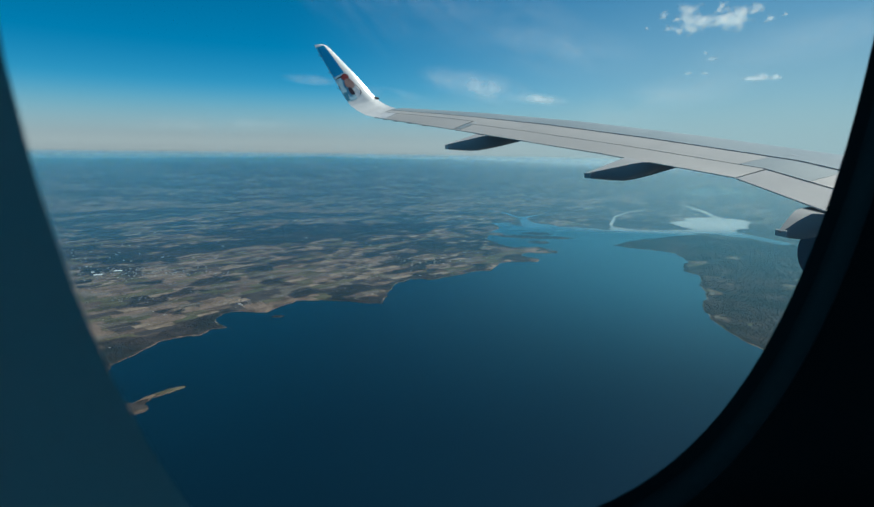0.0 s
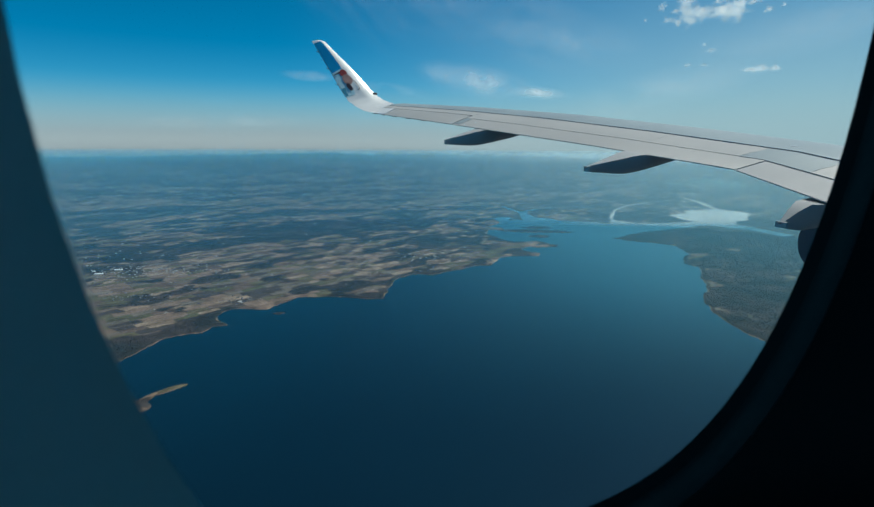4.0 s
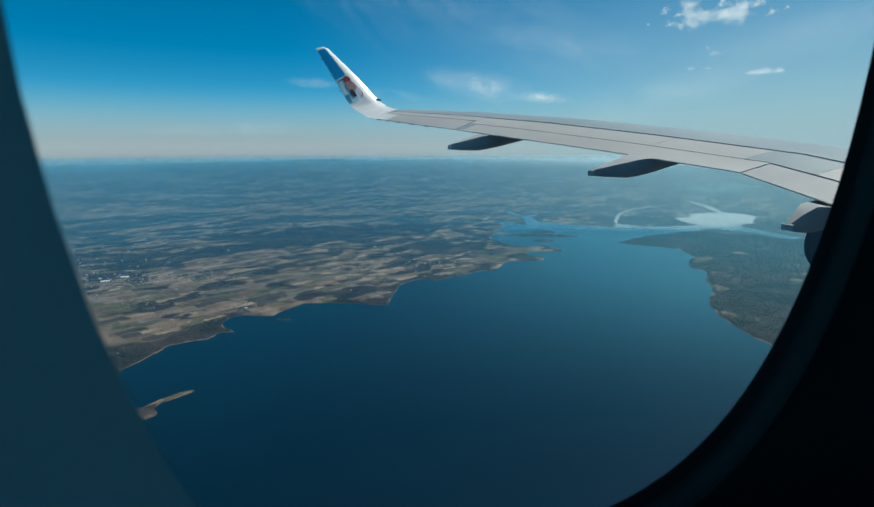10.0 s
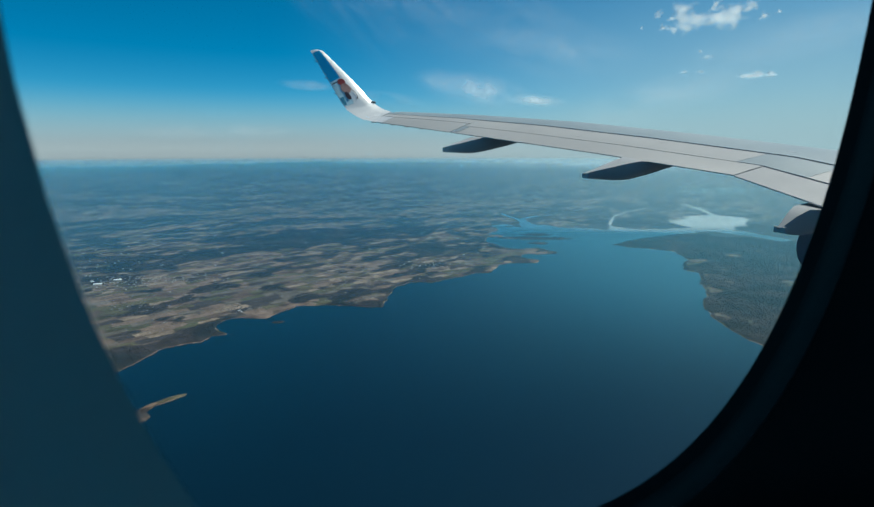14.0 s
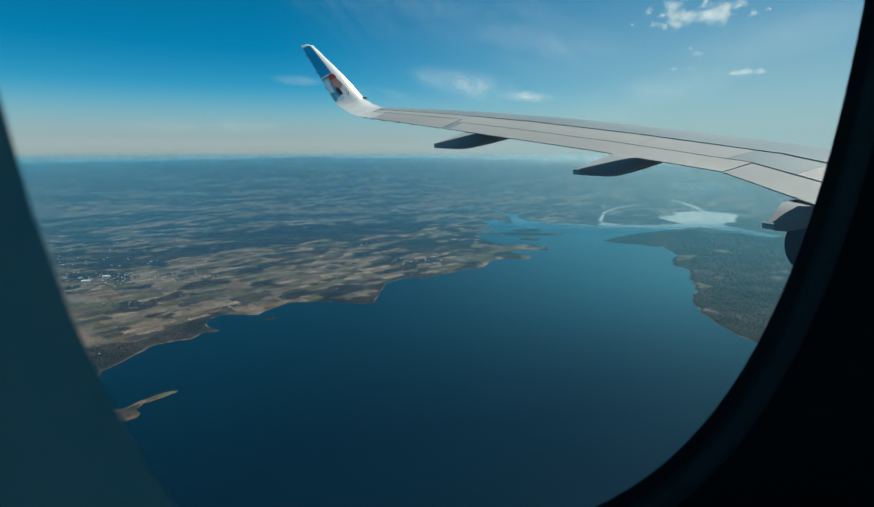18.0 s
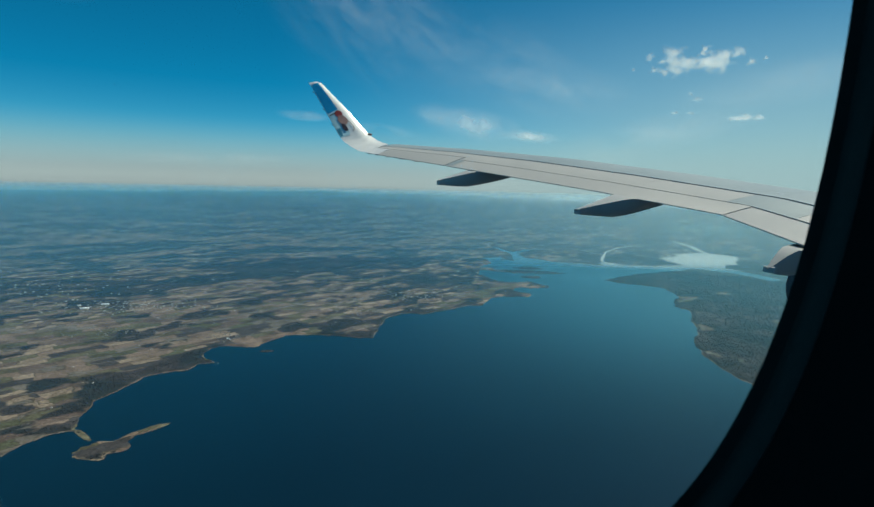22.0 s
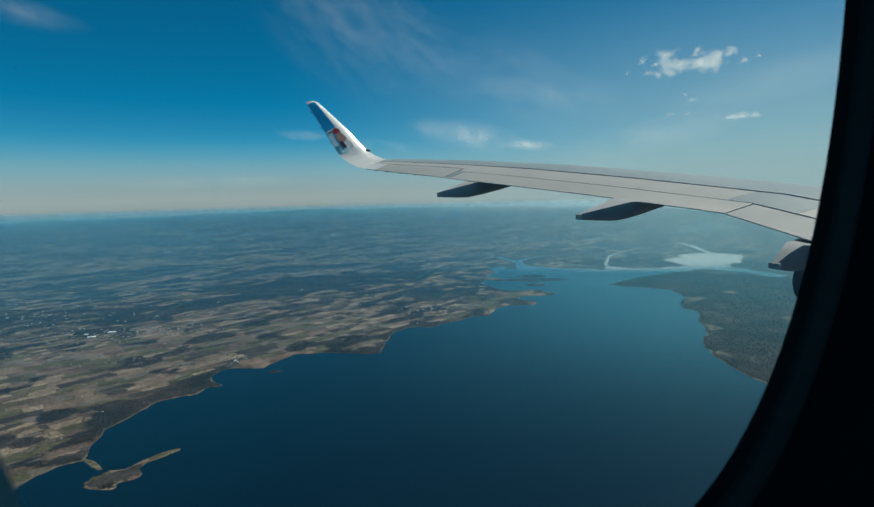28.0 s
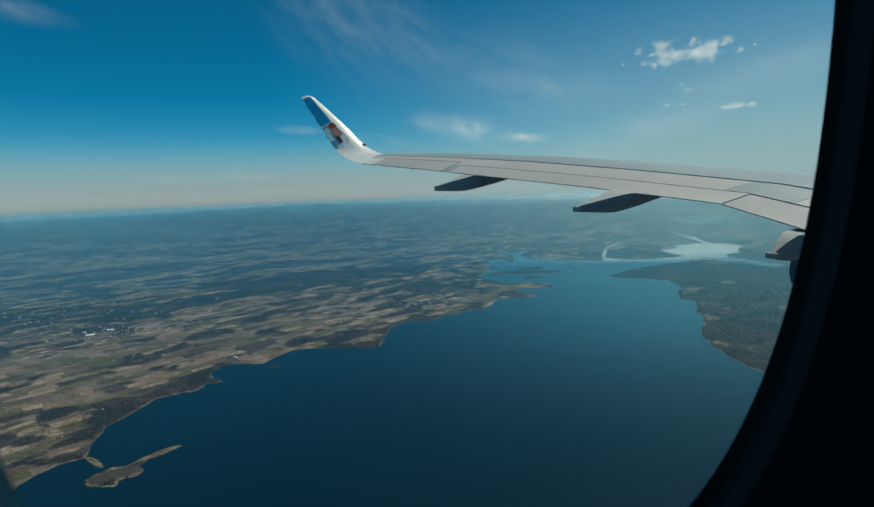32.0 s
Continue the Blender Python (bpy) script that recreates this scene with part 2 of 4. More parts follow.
    three = fields(-55, 7, 5, ((0.0, brown), (0.2, straw), (0.36, olive), (0.55, tan), (0.72, dark), (0.86, grey)))
    mh = None
    for a, b_, size, cut in ((one, two, 0.011, 0.5), (None, three, 0.017, 0.62)):
        v = n.new("ShaderNodeTexVoronoi")
        v.voronoi_dimensions = "2D"
        v.inputs["Scale"].default_value = size
        l.new(wadd.outputs[0], v.inputs["Vector"])
        sep = n.new("ShaderNodeSeparateColor")
        l.new(v.outputs["Color"], sep.inputs[0])
        st = n.new("ShaderNodeMath")
        st.operation = "GREATER_THAN"
        st.inputs[1].default_value = cut
        l.new(sep.outputs[0], st.inputs[0])
        mx = n.new("ShaderNodeMix")
        mx.data_type = "RGBA"
        l.new(st.outputs[0], mx.inputs["Factor"])
        l.new((a or mh).outputs["Result"], mx.inputs["A"])
        l.new(b_.outputs["Result"], mx.inputs["B"])
        mh = mx
    # woods and shore from the relief's own cover map
    at = n.new("ShaderNodeAttribute")
    at.attribute_name = "cover"
    sc = n.new("ShaderNodeSeparateColor")
    l.new(at.outputs["Color"], sc.inputs[0])
    wn_ = n.new("ShaderNodeTexNoise")
    wn_.inputs["Scale"].default_value, wn_.inputs["Detail"].default_value = 0.5, 6
    l.new(co.outputs["Object"], wn_.inputs["Vector"])
    # evergreens and bare woods stand in separate tracts
    kind = n.new("ShaderNodeTexNoise")
    kind.inputs["Scale"].default_value, kind.inputs["Detail"].default_value = 0.03, 3
    l.new(wadd.outputs[0], kind.inputs["Vector"])
    both = n.new("ShaderNodeMath")
    both.operation = "MULTIPLY_ADD"
    both.inputs[1].default_value = 0.35
    l.new(wn_.outputs["Fac"], both.inputs[0])
    l.new(kind.outputs["Fac"], both.inputs[2])
    wr = n.new("ShaderNodeValToRGB")
    wr.color_ramp.elements[0].position, wr.color_ramp.elements[1].position = 0.58, 0.80
    wr.color_ramp.elements[0].color, wr.color_ramp.elements[1].color = (0.016, 0.026, 0.032, 1), (0.044, 0.041, 0.044, 1)
    l.new(both.outputs[0], wr.inputs[0])
    mw = n.new("ShaderNodeMix")
    mw.data_type = "RGBA"
    l.new(sc.outputs[0], mw.inputs["Factor"])
    l.new(mh.outputs["Result"], mw.inputs["A"])
    l.new(wr.outputs[0], mw.inputs["B"])
    ms = n.new("ShaderNodeMix")
    ms.data_type = "RGBA"
    l.new(sc.outputs[1], ms.inputs["Factor"])
    l.new(mw.outputs["Result"], ms.inputs["A"])
    ms.inputs["B"].default_value = (0.22, 0.19, 0.14, 1)
    fine = n.new("ShaderNodeTexNoise")
    fine.inputs["Scale"].default_value, fine.inputs["Detail"].default_value = 0.9, 8
    l.new(co.outputs["Object"], fine.inputs["Vector"])
    fr = n.new("ShaderNodeMapRange")
    fr.inputs["From Min"].default_value, fr.inputs["From Max"].default_value = 0.3, 0.7
    fr.inputs["To Min"].default_value, fr.inputs["To Max"].default_value = 0.6, 1.4
    l.new(fine.outputs["Fac"], fr.inputs[0])
    # damp and worn stretches, wider than one field
    damp, dr, tone_ = n.new("ShaderNodeTexNoise"), n.new("ShaderNodeMapRange"), n.new("ShaderNodeMath")
    damp.inputs["Scale"].default_value, damp.inputs["Detail"].default_value = 0.09, 5
    l.new(wavy.outputs[0], damp.inputs["Vector"])
    for key, value in (("From Min", 0.3), ("From Max", 0.7), ("To Min", 0.62), ("To Max", 1.30)):
        dr.inputs[key].default_value = value
    l.new(damp.outputs["Fac"], dr.inputs[0])
    tone_.operation = "MULTIPLY"
    l.new(fr.outputs[0], tone_.inputs[0])
    l.new(dr.outputs[0], tone_.inputs[1])
    mul = n.new("ShaderNodeVectorMath")
    mul.operation = "SCALE"
    l.new(ms.outputs["Result"], mul.inputs[0])
    l.new(tone_.outputs[0], mul.inputs["Scale"])
    l.new(mul.outputs[0], b.inputs["Base Color"])
    b.inputs["Roughness"].default_value = 0.95
    b.inputs["Specular IOR Level"].default_value = 0.15
    return m


def water_material():
    m, n, l, b = material("lake_water")
    co = n.new("ShaderNodeTexCoord")
    a = n.new("ShaderNodeTexNoise")
    a.inputs["Scale"].default_value, a.inputs["Detail"].default_value = 0.006, 4
    l.new(co.outputs["Object"], a.inputs["Vector"])
    r = n.new("ShaderNodeValToRGB")
    r.color_ramp.interpolation = "EASE"
    r.color_ramp.elements[0].color, r.color_ramp.elements[1].color = (0.0006, 0.0090, 0.0205, 1), (0.0014, 0.0175, 0.034, 1)
    l.new(a.outputs["Fac"], r.inputs[0])
    b.inputs["IOR"].default_value = 1.33
    # ruffled on the open lake, calmer in the sheltered northern arm
    sp = n.new("ShaderNodeSeparateXYZ")
    l.new(co.outputs["Object"], sp.inputs[0])
    calm = n.new("ShaderNodeMapRange")
    for k, v in (("From Min", 640), ("From Max", 740), ("To Min", 0.33), ("To Max", 0.10)):
        calm.inputs[k].default_value = v
    l.new(sp.outputs[1], calm.inputs[0])
    l.new(calm.outputs[0], b.inputs["Roughness"])
    # pale north-eastern bay: sun glitter painted into the colour over silty shallows
    bay_mask = None
    for axis, lo, hi in ((1, 650, 740), (0, 130, 260)):
        k = n.new("ShaderNodeMapRange")
        k.interpolation_type = "SMOOTHSTEP"
        k.inputs["From Min"].default_value, k.inputs["From Max"].default_value = lo, hi
        l.new(sp.outputs[axis], k.inputs[0])
        if bay_mask:
            both = n.new("ShaderNodeMath")
            both.operation = "MULTIPLY"
            l.new(bay_mask.outputs[0], both.inputs[0])
            l.new(k.outputs[0], both.inputs[1])
        bay_mask = k
    bay_glint = n.new("ShaderNodeMix")
    bay_glint.data_type = "RGBA"
    l.new(both.outputs[0], bay_glint.inputs["Factor"])
    # eastern lake brightened: sun-side sheen put into the colour, with some green silt
    east_sheen, reach = n.new("ShaderNodeMix"), n.new("ShaderNodeMapRange")
    east_sheen.data_type, reach.interpolation_type = "RGBA", "SMOOTHSTEP"
    reach.inputs["From Min"].default_value, reach.inputs["From Max"].default_value = -60, 210
    l.new(sp.outputs[0], reach.inputs[0])
    upper, share = n.new("ShaderNodeMapRange"), n.new("ShaderNodeMath")
    upper.interpolation_type, share.operation = "SMOOTHSTEP", "MULTIPLY"
    upper.inputs["From Min"].default_value, upper.inputs["From Max"].default_value = 150, 420
    l.new(sp.outputs[1], upper.inputs[0])
    l.new(reach.outputs[0], share.inputs[0])
    l.new(upper.outputs[0], share.inputs[1])
    l.new(share.outputs[0], east_sheen.inputs["Factor"])
    l.new(r.outputs[0], east_sheen.inputs["A"])
    east_sheen.inputs["B"].default_value = (0.010, 0.072, 0.108, 1)
    l.new(east_sheen.outputs["Result"], bay_glint.inputs["A"])
    bay_glint.inputs["B"].default_value = (0.56, 0.49, 0.40, 1)
    l.new(bay_glint.outputs["Result"], b.inputs["Base Color"])
    w = n.new("ShaderNodeTexNoise")
    w.inputs["Scale"].default_value, w.inputs["Detail"].default_value = 1.5, 6
    l.new(co.outputs["Object"], w.inputs["Vector"])
    bp = n.new("ShaderNodeBump")
    bp.inputs["Strength"].default_value, bp.inputs["Distance"].default_value = 0.12, 0.1
    l.new(w.outputs["Fac"], bp.inputs["Height"])
    l.new(bp.outputs[0], b.inputs["Normal"])
    return m


def thin_material(name, colour, alpha, patchy=0.0, scale=0.02, top=None, sunward=None, grow=None, lit=None, density=None):
    """Mist or cloud: scatters light both ways and lets the rest through. top: height at which it thins out to nothing."""
    m, n, l, b = material(name)
    n.remove(b)
    out = n["Material Output"]
    d, t, mx, tr, mix = (n.new("ShaderNode" + k) for k in ("BsdfDiffuse", "BsdfTranslucent", "AddShader", "BsdfTransparent", "MixShader"))
    d.inputs["Color"].default_value = t.inputs["Color"].default_value = (*colour, 1)
    l.new(d.outputs[0], mx.inputs[0])
    l.new(t.outputs[0], mx.inputs[1])
    l.new(tr.outputs[0], mix.inputs[1])
    l.new(mx.outputs[0], mix.inputs[2])
    l.new(mix.outputs[0], out.inputs[0])
    co = n.new("ShaderNodeTexCoord")
    no = n.new("ShaderNodeTexNoise")
    no.inputs["Scale"].default_value, no.inputs["Detail"].default_value = scale, 4
    l.new(co.outputs["Object"], no.inputs["Vector"])
    rg = n.new("ShaderNodeMapRange")
    rg.inputs["From Min"].default_value, rg.inputs["From Max"].default_value = 0.3, 0.7
    rg.inputs["To Min"].default_value, rg.inputs["To Max"].default_value = alpha * (1 - patchy), alpha * (1 + patchy)
    l.new(no.outputs["Fac"], rg.inputs[0])
    fac = rg.outputs[0]
    if density:
        # thickness stored on the cloud itself
        th, mt = n.new("ShaderNodeAttribute"), n.new("ShaderNodeMath")
        th.attribute_name, mt.operation = density, "MULTIPLY"
        l.new(fac, mt.inputs[0])
        l.new(th.outputs["Fac"], mt.inputs[1])
        fac = mt.outputs[0]
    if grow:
        # density rises with radius, standing in for a longer path through haze
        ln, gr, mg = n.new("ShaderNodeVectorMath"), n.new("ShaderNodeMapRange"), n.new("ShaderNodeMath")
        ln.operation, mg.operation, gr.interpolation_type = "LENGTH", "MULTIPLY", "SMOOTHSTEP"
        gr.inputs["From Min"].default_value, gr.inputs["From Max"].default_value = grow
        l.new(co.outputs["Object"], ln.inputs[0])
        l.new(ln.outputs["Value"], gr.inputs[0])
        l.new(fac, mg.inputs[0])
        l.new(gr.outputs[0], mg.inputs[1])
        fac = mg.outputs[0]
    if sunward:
        # the sun's glow in the haze, put in as extra density on its side
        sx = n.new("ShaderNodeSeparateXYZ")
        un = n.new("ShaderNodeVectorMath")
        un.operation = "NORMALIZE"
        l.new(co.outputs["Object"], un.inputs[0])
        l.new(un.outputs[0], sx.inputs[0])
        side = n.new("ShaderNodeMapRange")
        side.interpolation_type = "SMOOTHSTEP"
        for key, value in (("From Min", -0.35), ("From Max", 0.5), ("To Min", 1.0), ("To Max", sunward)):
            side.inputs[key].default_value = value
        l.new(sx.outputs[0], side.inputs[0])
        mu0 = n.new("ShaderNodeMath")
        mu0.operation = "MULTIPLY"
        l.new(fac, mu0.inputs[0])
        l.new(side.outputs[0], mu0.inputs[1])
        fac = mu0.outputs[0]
        # and as a paler colour there
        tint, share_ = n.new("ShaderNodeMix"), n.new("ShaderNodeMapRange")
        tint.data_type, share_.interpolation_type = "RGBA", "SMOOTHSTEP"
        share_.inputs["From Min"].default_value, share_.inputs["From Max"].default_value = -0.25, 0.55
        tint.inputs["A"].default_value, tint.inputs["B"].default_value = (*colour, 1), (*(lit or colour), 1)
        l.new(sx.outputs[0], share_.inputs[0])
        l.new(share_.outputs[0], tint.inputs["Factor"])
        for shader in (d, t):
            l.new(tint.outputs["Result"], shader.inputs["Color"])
    if top:
        sp = n.new("ShaderNodeSeparateXYZ")
        l.new(co.outputs["Object"], sp.inputs[0])
        fall = n.new("ShaderNodeMapRange")
        fall.interpolation_type = "SMOOTHSTEP"
        fall.inputs["From Max"].default_value, fall.inputs["To Min"].default_value, fall.inputs["To Max"].default_value = top, 1.0, 0.0
        l.new(sp.outputs[2], fall.inputs[0])
        mu = n.new("ShaderNodeMath")
        mu.operation = "MULTIPLY"
        l.new(fac, mu.inputs[0])
        l.new(fall.outputs[0], mu.inputs[1])
        rise = n.new("ShaderNodeMapRange")
        rise.interpolation_type = "SMOOTHSTEP"
        rise.inputs["From Max"].default_value = 14.0
        l.new(sp.outputs[2], rise.inputs[0])
        mu2 = n.new("ShaderNodeMath")
        mu2.operation = "MULTIPLY"
        l.new(mu.outputs[0], mu2.inputs[0])
        l.new(rise.outputs[0], mu2.inputs[1])
        fac = mu2.outputs[0]
    l.new(fac, mix.inputs[0])
    return m


def pane_material():
    """Clear window pane: lets the view through and mirrors a little at a slant."""
    m, n, l, b = material("acrylic_pane")
    n.remove(b)
    tr, gl, fr, mix = (n.new("ShaderNode" + k) for k in ("BsdfTransparent", "BsdfGlossy", "Fresnel", "MixShader"))
    tr.inputs["Color"].default_value = (0.95, 0.97, 0.98, 1)
    gl.inputs["Roughness"].default_value = 0.03
    fr.inputs["IOR"].default_value = 1.06
    l.new(fr.outputs[0], mix.inputs[0])
    l.new(tr.outputs[0], mix.inputs[1])
    l.new(gl.outputs[0], mix.inputs[2])
    l.new(mix.outputs[0], n["Material Output"].inputs[0])
    return m


FARMLAND, WATER, TREES, PANE = ground_material(), water_material(), leaf_material(), pane_material()
CLOUD = thin_material("cumulus_cloud", (0.60, 0.585, 0.56), 0.016, 0.3, 0.05)
FAINT_CLOUD = thin_material("faint_cumulus", (0.60, 0.60, 0.60), 0.011, 0.3, 0.05)
CIRRUS = thin_material("thin_cirrus", (0.58, 0.60, 0.62), 1.0, 0.25, 0.03, density="thickness")
# sun-side glow and distance are put into these haze colours and densities
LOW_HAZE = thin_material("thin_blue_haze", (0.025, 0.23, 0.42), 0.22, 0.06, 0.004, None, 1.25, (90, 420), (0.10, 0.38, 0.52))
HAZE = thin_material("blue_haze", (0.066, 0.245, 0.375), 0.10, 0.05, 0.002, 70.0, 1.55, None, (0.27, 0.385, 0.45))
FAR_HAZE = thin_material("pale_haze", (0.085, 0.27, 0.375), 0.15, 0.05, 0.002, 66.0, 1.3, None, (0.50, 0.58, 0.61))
scene.cycles.transparent_max_bounces = 256


# ---- mesh helpers ----
def mesh_of(name, verts, faces, mat, smooth=False):
    me = bpy.data.meshes.new(name)
    me.from_pydata([tuple(v) for v in verts], [], faces)
    me.materials.append(mat)
    me.update()
    if smooth:
        me.shade_smooth()
    return me


def part(name, bm, mat, parent, label="", smooth=True):
    """Links a bmesh as one mesh object under a thing or a part."""
    bmesh.ops.recalc_face_normals(bm, faces=bm.faces)
    me = bpy.data.meshes.new(name)
    bm.to_mesh(me)
    bm.free()
    me.materials.append(mat)
    if smooth:
        me.shade_smooth()
        me.set_sharp_from_angle(angle=radians(35))
    ob = new(name, me)
    ob.parent = parent
    return tagged(ob, label)


def loft(rings, close=True, caps=True):
    bm = bmesh.new()
    rows = [[bm.verts.new(p) for p in ring] for ring in rings]
    k = len(rows[0])
    for a, c in zip(rows, rows[1:]):
        for i in range(k if close else k - 1):
            bm.faces.new((a[i], a[(i + 1) % k], c[(i + 1) % k], c[i]))
    if caps and close:
        bm.faces.new(rows[0][::-1])
        bm.faces.new(rows[-1])
    return bm


def slab(top, down):
    """A plate from a grid of points, thickened by the vector down."""
    bm = bmesh.new()
    up = [[bm.verts.new(p) for p in r] for r in top]
    lo = [[bm.verts.new(Vector(p) + Vector(down)) for p in r] for r in top]
    nr, nc = len(top), len(top[0])
    for i in range(nr - 1):
        for j in range(nc - 1):
            bm.faces.new((up[i][j], up[i][j + 1], up[i + 1][j + 1], up[i + 1][j]))
            bm.faces.new((lo[i][j], lo[i + 1][j], lo[i + 1][j + 1], lo[i][j + 1]))
    rim = [(i, 0) for i in range(nr)] + [(nr - 1, j) for j in range(1, nc)] + [(i, nc - 1) for i in range(nr - 2, -1, -1)] + [(0, j) for j in range(nc - 2, 0, -1)]
    for (a, b_), (c, d) in zip(rim, rim[1:] + rim[:1]):
        bm.faces.new((up[a][b_], up[c][d], lo[c][d], lo[a][b_]))
    return bm


def empty(name, m=None):
    ob = new(name)
    ob.matrix_world = m or Matrix()
    return ob


def box_part(name, lo, hi, mat, parent, label=""):
    bm = bmesh.new()
    bmesh.ops.create_cube(bm, size=1, matrix=Matrix.LocRotScale([(a + b_) / 2 for a, b_ in zip(lo, hi)], None, [b_ - a for a, b_ in zip(lo, hi)]))
    return part(name, bm, mat, parent, label, smooth=False)


# ---- numeric noise for the relief ----
def value_noise(x, y, seed):
    xi, yi = np.floor(x).astype(np.int64), np.floor(y).astype(np.int64)
    fx, fy = x - xi, y - yi
    fx, fy = fx * fx * (3 - 2 * fx), fy * fy * (3 - 2 * fy)

    def h(a, b_):
        k = (a * 374761393 + b_ * 668265263 + seed * 974634131) & 0xFFFFFFFF
        k = ((k ^ (k >> 13)) * 1274126177) & 0xFFFFFFFF
        return ((k ^ (k >> 16)) & 0xFFFF) / 65535.0
    return (h(xi, yi) * (1 - fx) + h(xi + 1, yi) * fx) * (1 - fy) + (h(xi, yi + 1) * (1 - fx) + h(xi + 1, yi + 1) * fx) * fy


def fractal(x, y, octaves=5, seed=0):
    s, a, t = 0.0, 1.0, 0.0
    for k in range(octaves):
        s, t = s + a * value_noise(x * 2 ** k + 17.3 * k, y * 2 ** k - 9.1 * k, seed + k), t + a
        a *= 0.5
    return s / t


# ---- the country below: shoreline plan ----
WEST_SOUTH = [(-281, 104), (-225, 126), (-184, 129), (-168, 127), (-160, 122), (-154, 131), (-158, 137), (-155, 149), (-146, 158), (-148, 170), (-152, 177), (-151, 190), (-146, 198), (-139, 201), (-145, 214), (-149, 230), (-145, 246), (-142, 262), (-136, 268), (-128, 271), (-124, 280), (-116, 284), (-128, 291), (-131, 299), (-129, 308)]
WEST_NORTH = [(-123, 313), (-106, 312), (-105, 319), (-95, 339), (-77, 342), (-46, 336), (-39, 338), (-38, 358), (-34, 391), (-25, 403), (-16, 407), (-8, 403), (14, 422), (26, 436), (38, 439), (50, 470), (61, 477), (84, 478), (87, 490), (76, 503), (75, 515), (99, 530), (108, 539), (99, 555), (72, 547), (62, 560), (50, 590), (51, 638), (72, 684), (65, 725)]
NORTH = [(85, 737), (97, 711), (103, 706), (107, 767), (102, 812), (119, 797), (121, 739), (137, 728), (158, 702), (187, 703), (207, 684), (224, 728), (228, 710), (248, 691), (277, 692), (325, 703), (317, 735), (319, 768), (355, 796), (362, 823), (395, 839), (422, 840), (441, 827), (452, 800), (418, 750), (406, 717), (380, 711), (374, 685), (380, 652), (392, 604)]
EAST = [(374, 594), (361, 620), (336, 636), (304, 652), (284, 640), (254, 630), (220, 610), (195, 590), (179, 573), (191, 560), (211, 551), (228, 536), (229, 513), (224, 494), (209, 469), (205, 453), (210, 436), (203, 417), (194, 404), (190, 382), (177, 358), (171, 346), (164, 318), (162, 297), (164, 280), (167, 262), (166, 240), (172, 205), (187, 142), (223, 37), (300, -500), (-700, -500), (-604, 69)]
LAKE = np.array(WEST_SOUTH + WEST_NORTH + NORTH + EAST, float)
# islets: centre, half length, half width, turn in degrees
ISLETS = [(-121, 187, 9, 7, 20), (-112, 204, 8, 1.9, 50), (-117, 195, 6, 2.2, 70), (-134, 198, 8, 1.2, -38), (-97, 306, 3.4, 1.9, 10), (103, 582, 11, 8, 0), (104, 616, 44, 10, -4), (111, 643, 17, 8, 0), (57, 632, 17, 8, 0), (84, 532, 28, 11, -8), (192, 704, 17, 6, 0), (88, 711, 4, 4, 0)]
# narrow waters: from, to, half width
CREEKS = [(224, 728, 245, 785, 2), (245, 785, 260, 826, 1.4), (260, 826, 299, 888, 1.8), (299, 888, 355, 941, 2), (104, 805, 94, 850, 4), (94, 850, 62, 875, 3), (120, 798, 142, 828, 4), (142, 828, 175, 850, 3), (245, 790, 226, 839, 1.4), (418, 833, 440, 936, 5), (440, 936, 448, 1024, 4)]


def lake_distance(x, y):
    """Distance to the shore: positive on land."""
    best, inside = np.full(x.shape, 1e9), np.zeros(x.shape, bool)
    for (ax, ay), (bx, by) in zip(LAKE, np.roll(LAKE, -1, 0)):
        dx, dy = bx - ax, by - ay
        t = np.clip(((x - ax) * dx + (y - ay) * dy) / (dx * dx + dy * dy), 0, 1)
        best = np.minimum(best, (x - ax - t * dx) ** 2 + (y - ay - t * dy) ** 2)
        if ay != by:
            inside ^= ((ay > y) != (by > y)) & (x < dx * (y - ay) / dy + ax)
    return np.where(inside, -1, 1) * np.sqrt(best)


def shore(x, y):
    r = np.hypot(x, y)
    d = lake_distance(x, y)
    d = d + (fractal(x / 14, y / 14, 5, 3) - 0.5) * np.clip(r / 70, 2.6, 9)
    d = d + (fractal(x / 3.5, y / 3.5, 3, 15) - 0.5) * np.clip(r / 150, 1.6, 4)
    for ax, ay, bx, by, wd in CREEKS:
        dx, dy = bx - ax, by - ay
        t = np.clip(((x - ax) * dx + (y - ay) * dy) / (dx * dx + dy * dy), 0, 1)
        d = np.minimum(d, np.hypot(x - ax - t * dx, y - ay - t * dy) - wd * (0.6 + 0.8 * fractal(x / 25, y / 25, 2, 9)))
    for cx, cy, a, b_, turn in ISLETS:
        c, s = math.cos(radians(turn)), math.sin(radians(turn))
        u, v = (x - cx) * c + (y - cy) * s, -(x - cx) * s + (y - cy) * c
        q = np.sqrt((u / a) ** 2 + (v / b_) ** 2)
        d = np.maximum(d, (1 - q) * min(a, b_) + (fractal(x / 4, y / 4, 3, 8) - 0.5) * min(a, b_) * 0.8)
    return d


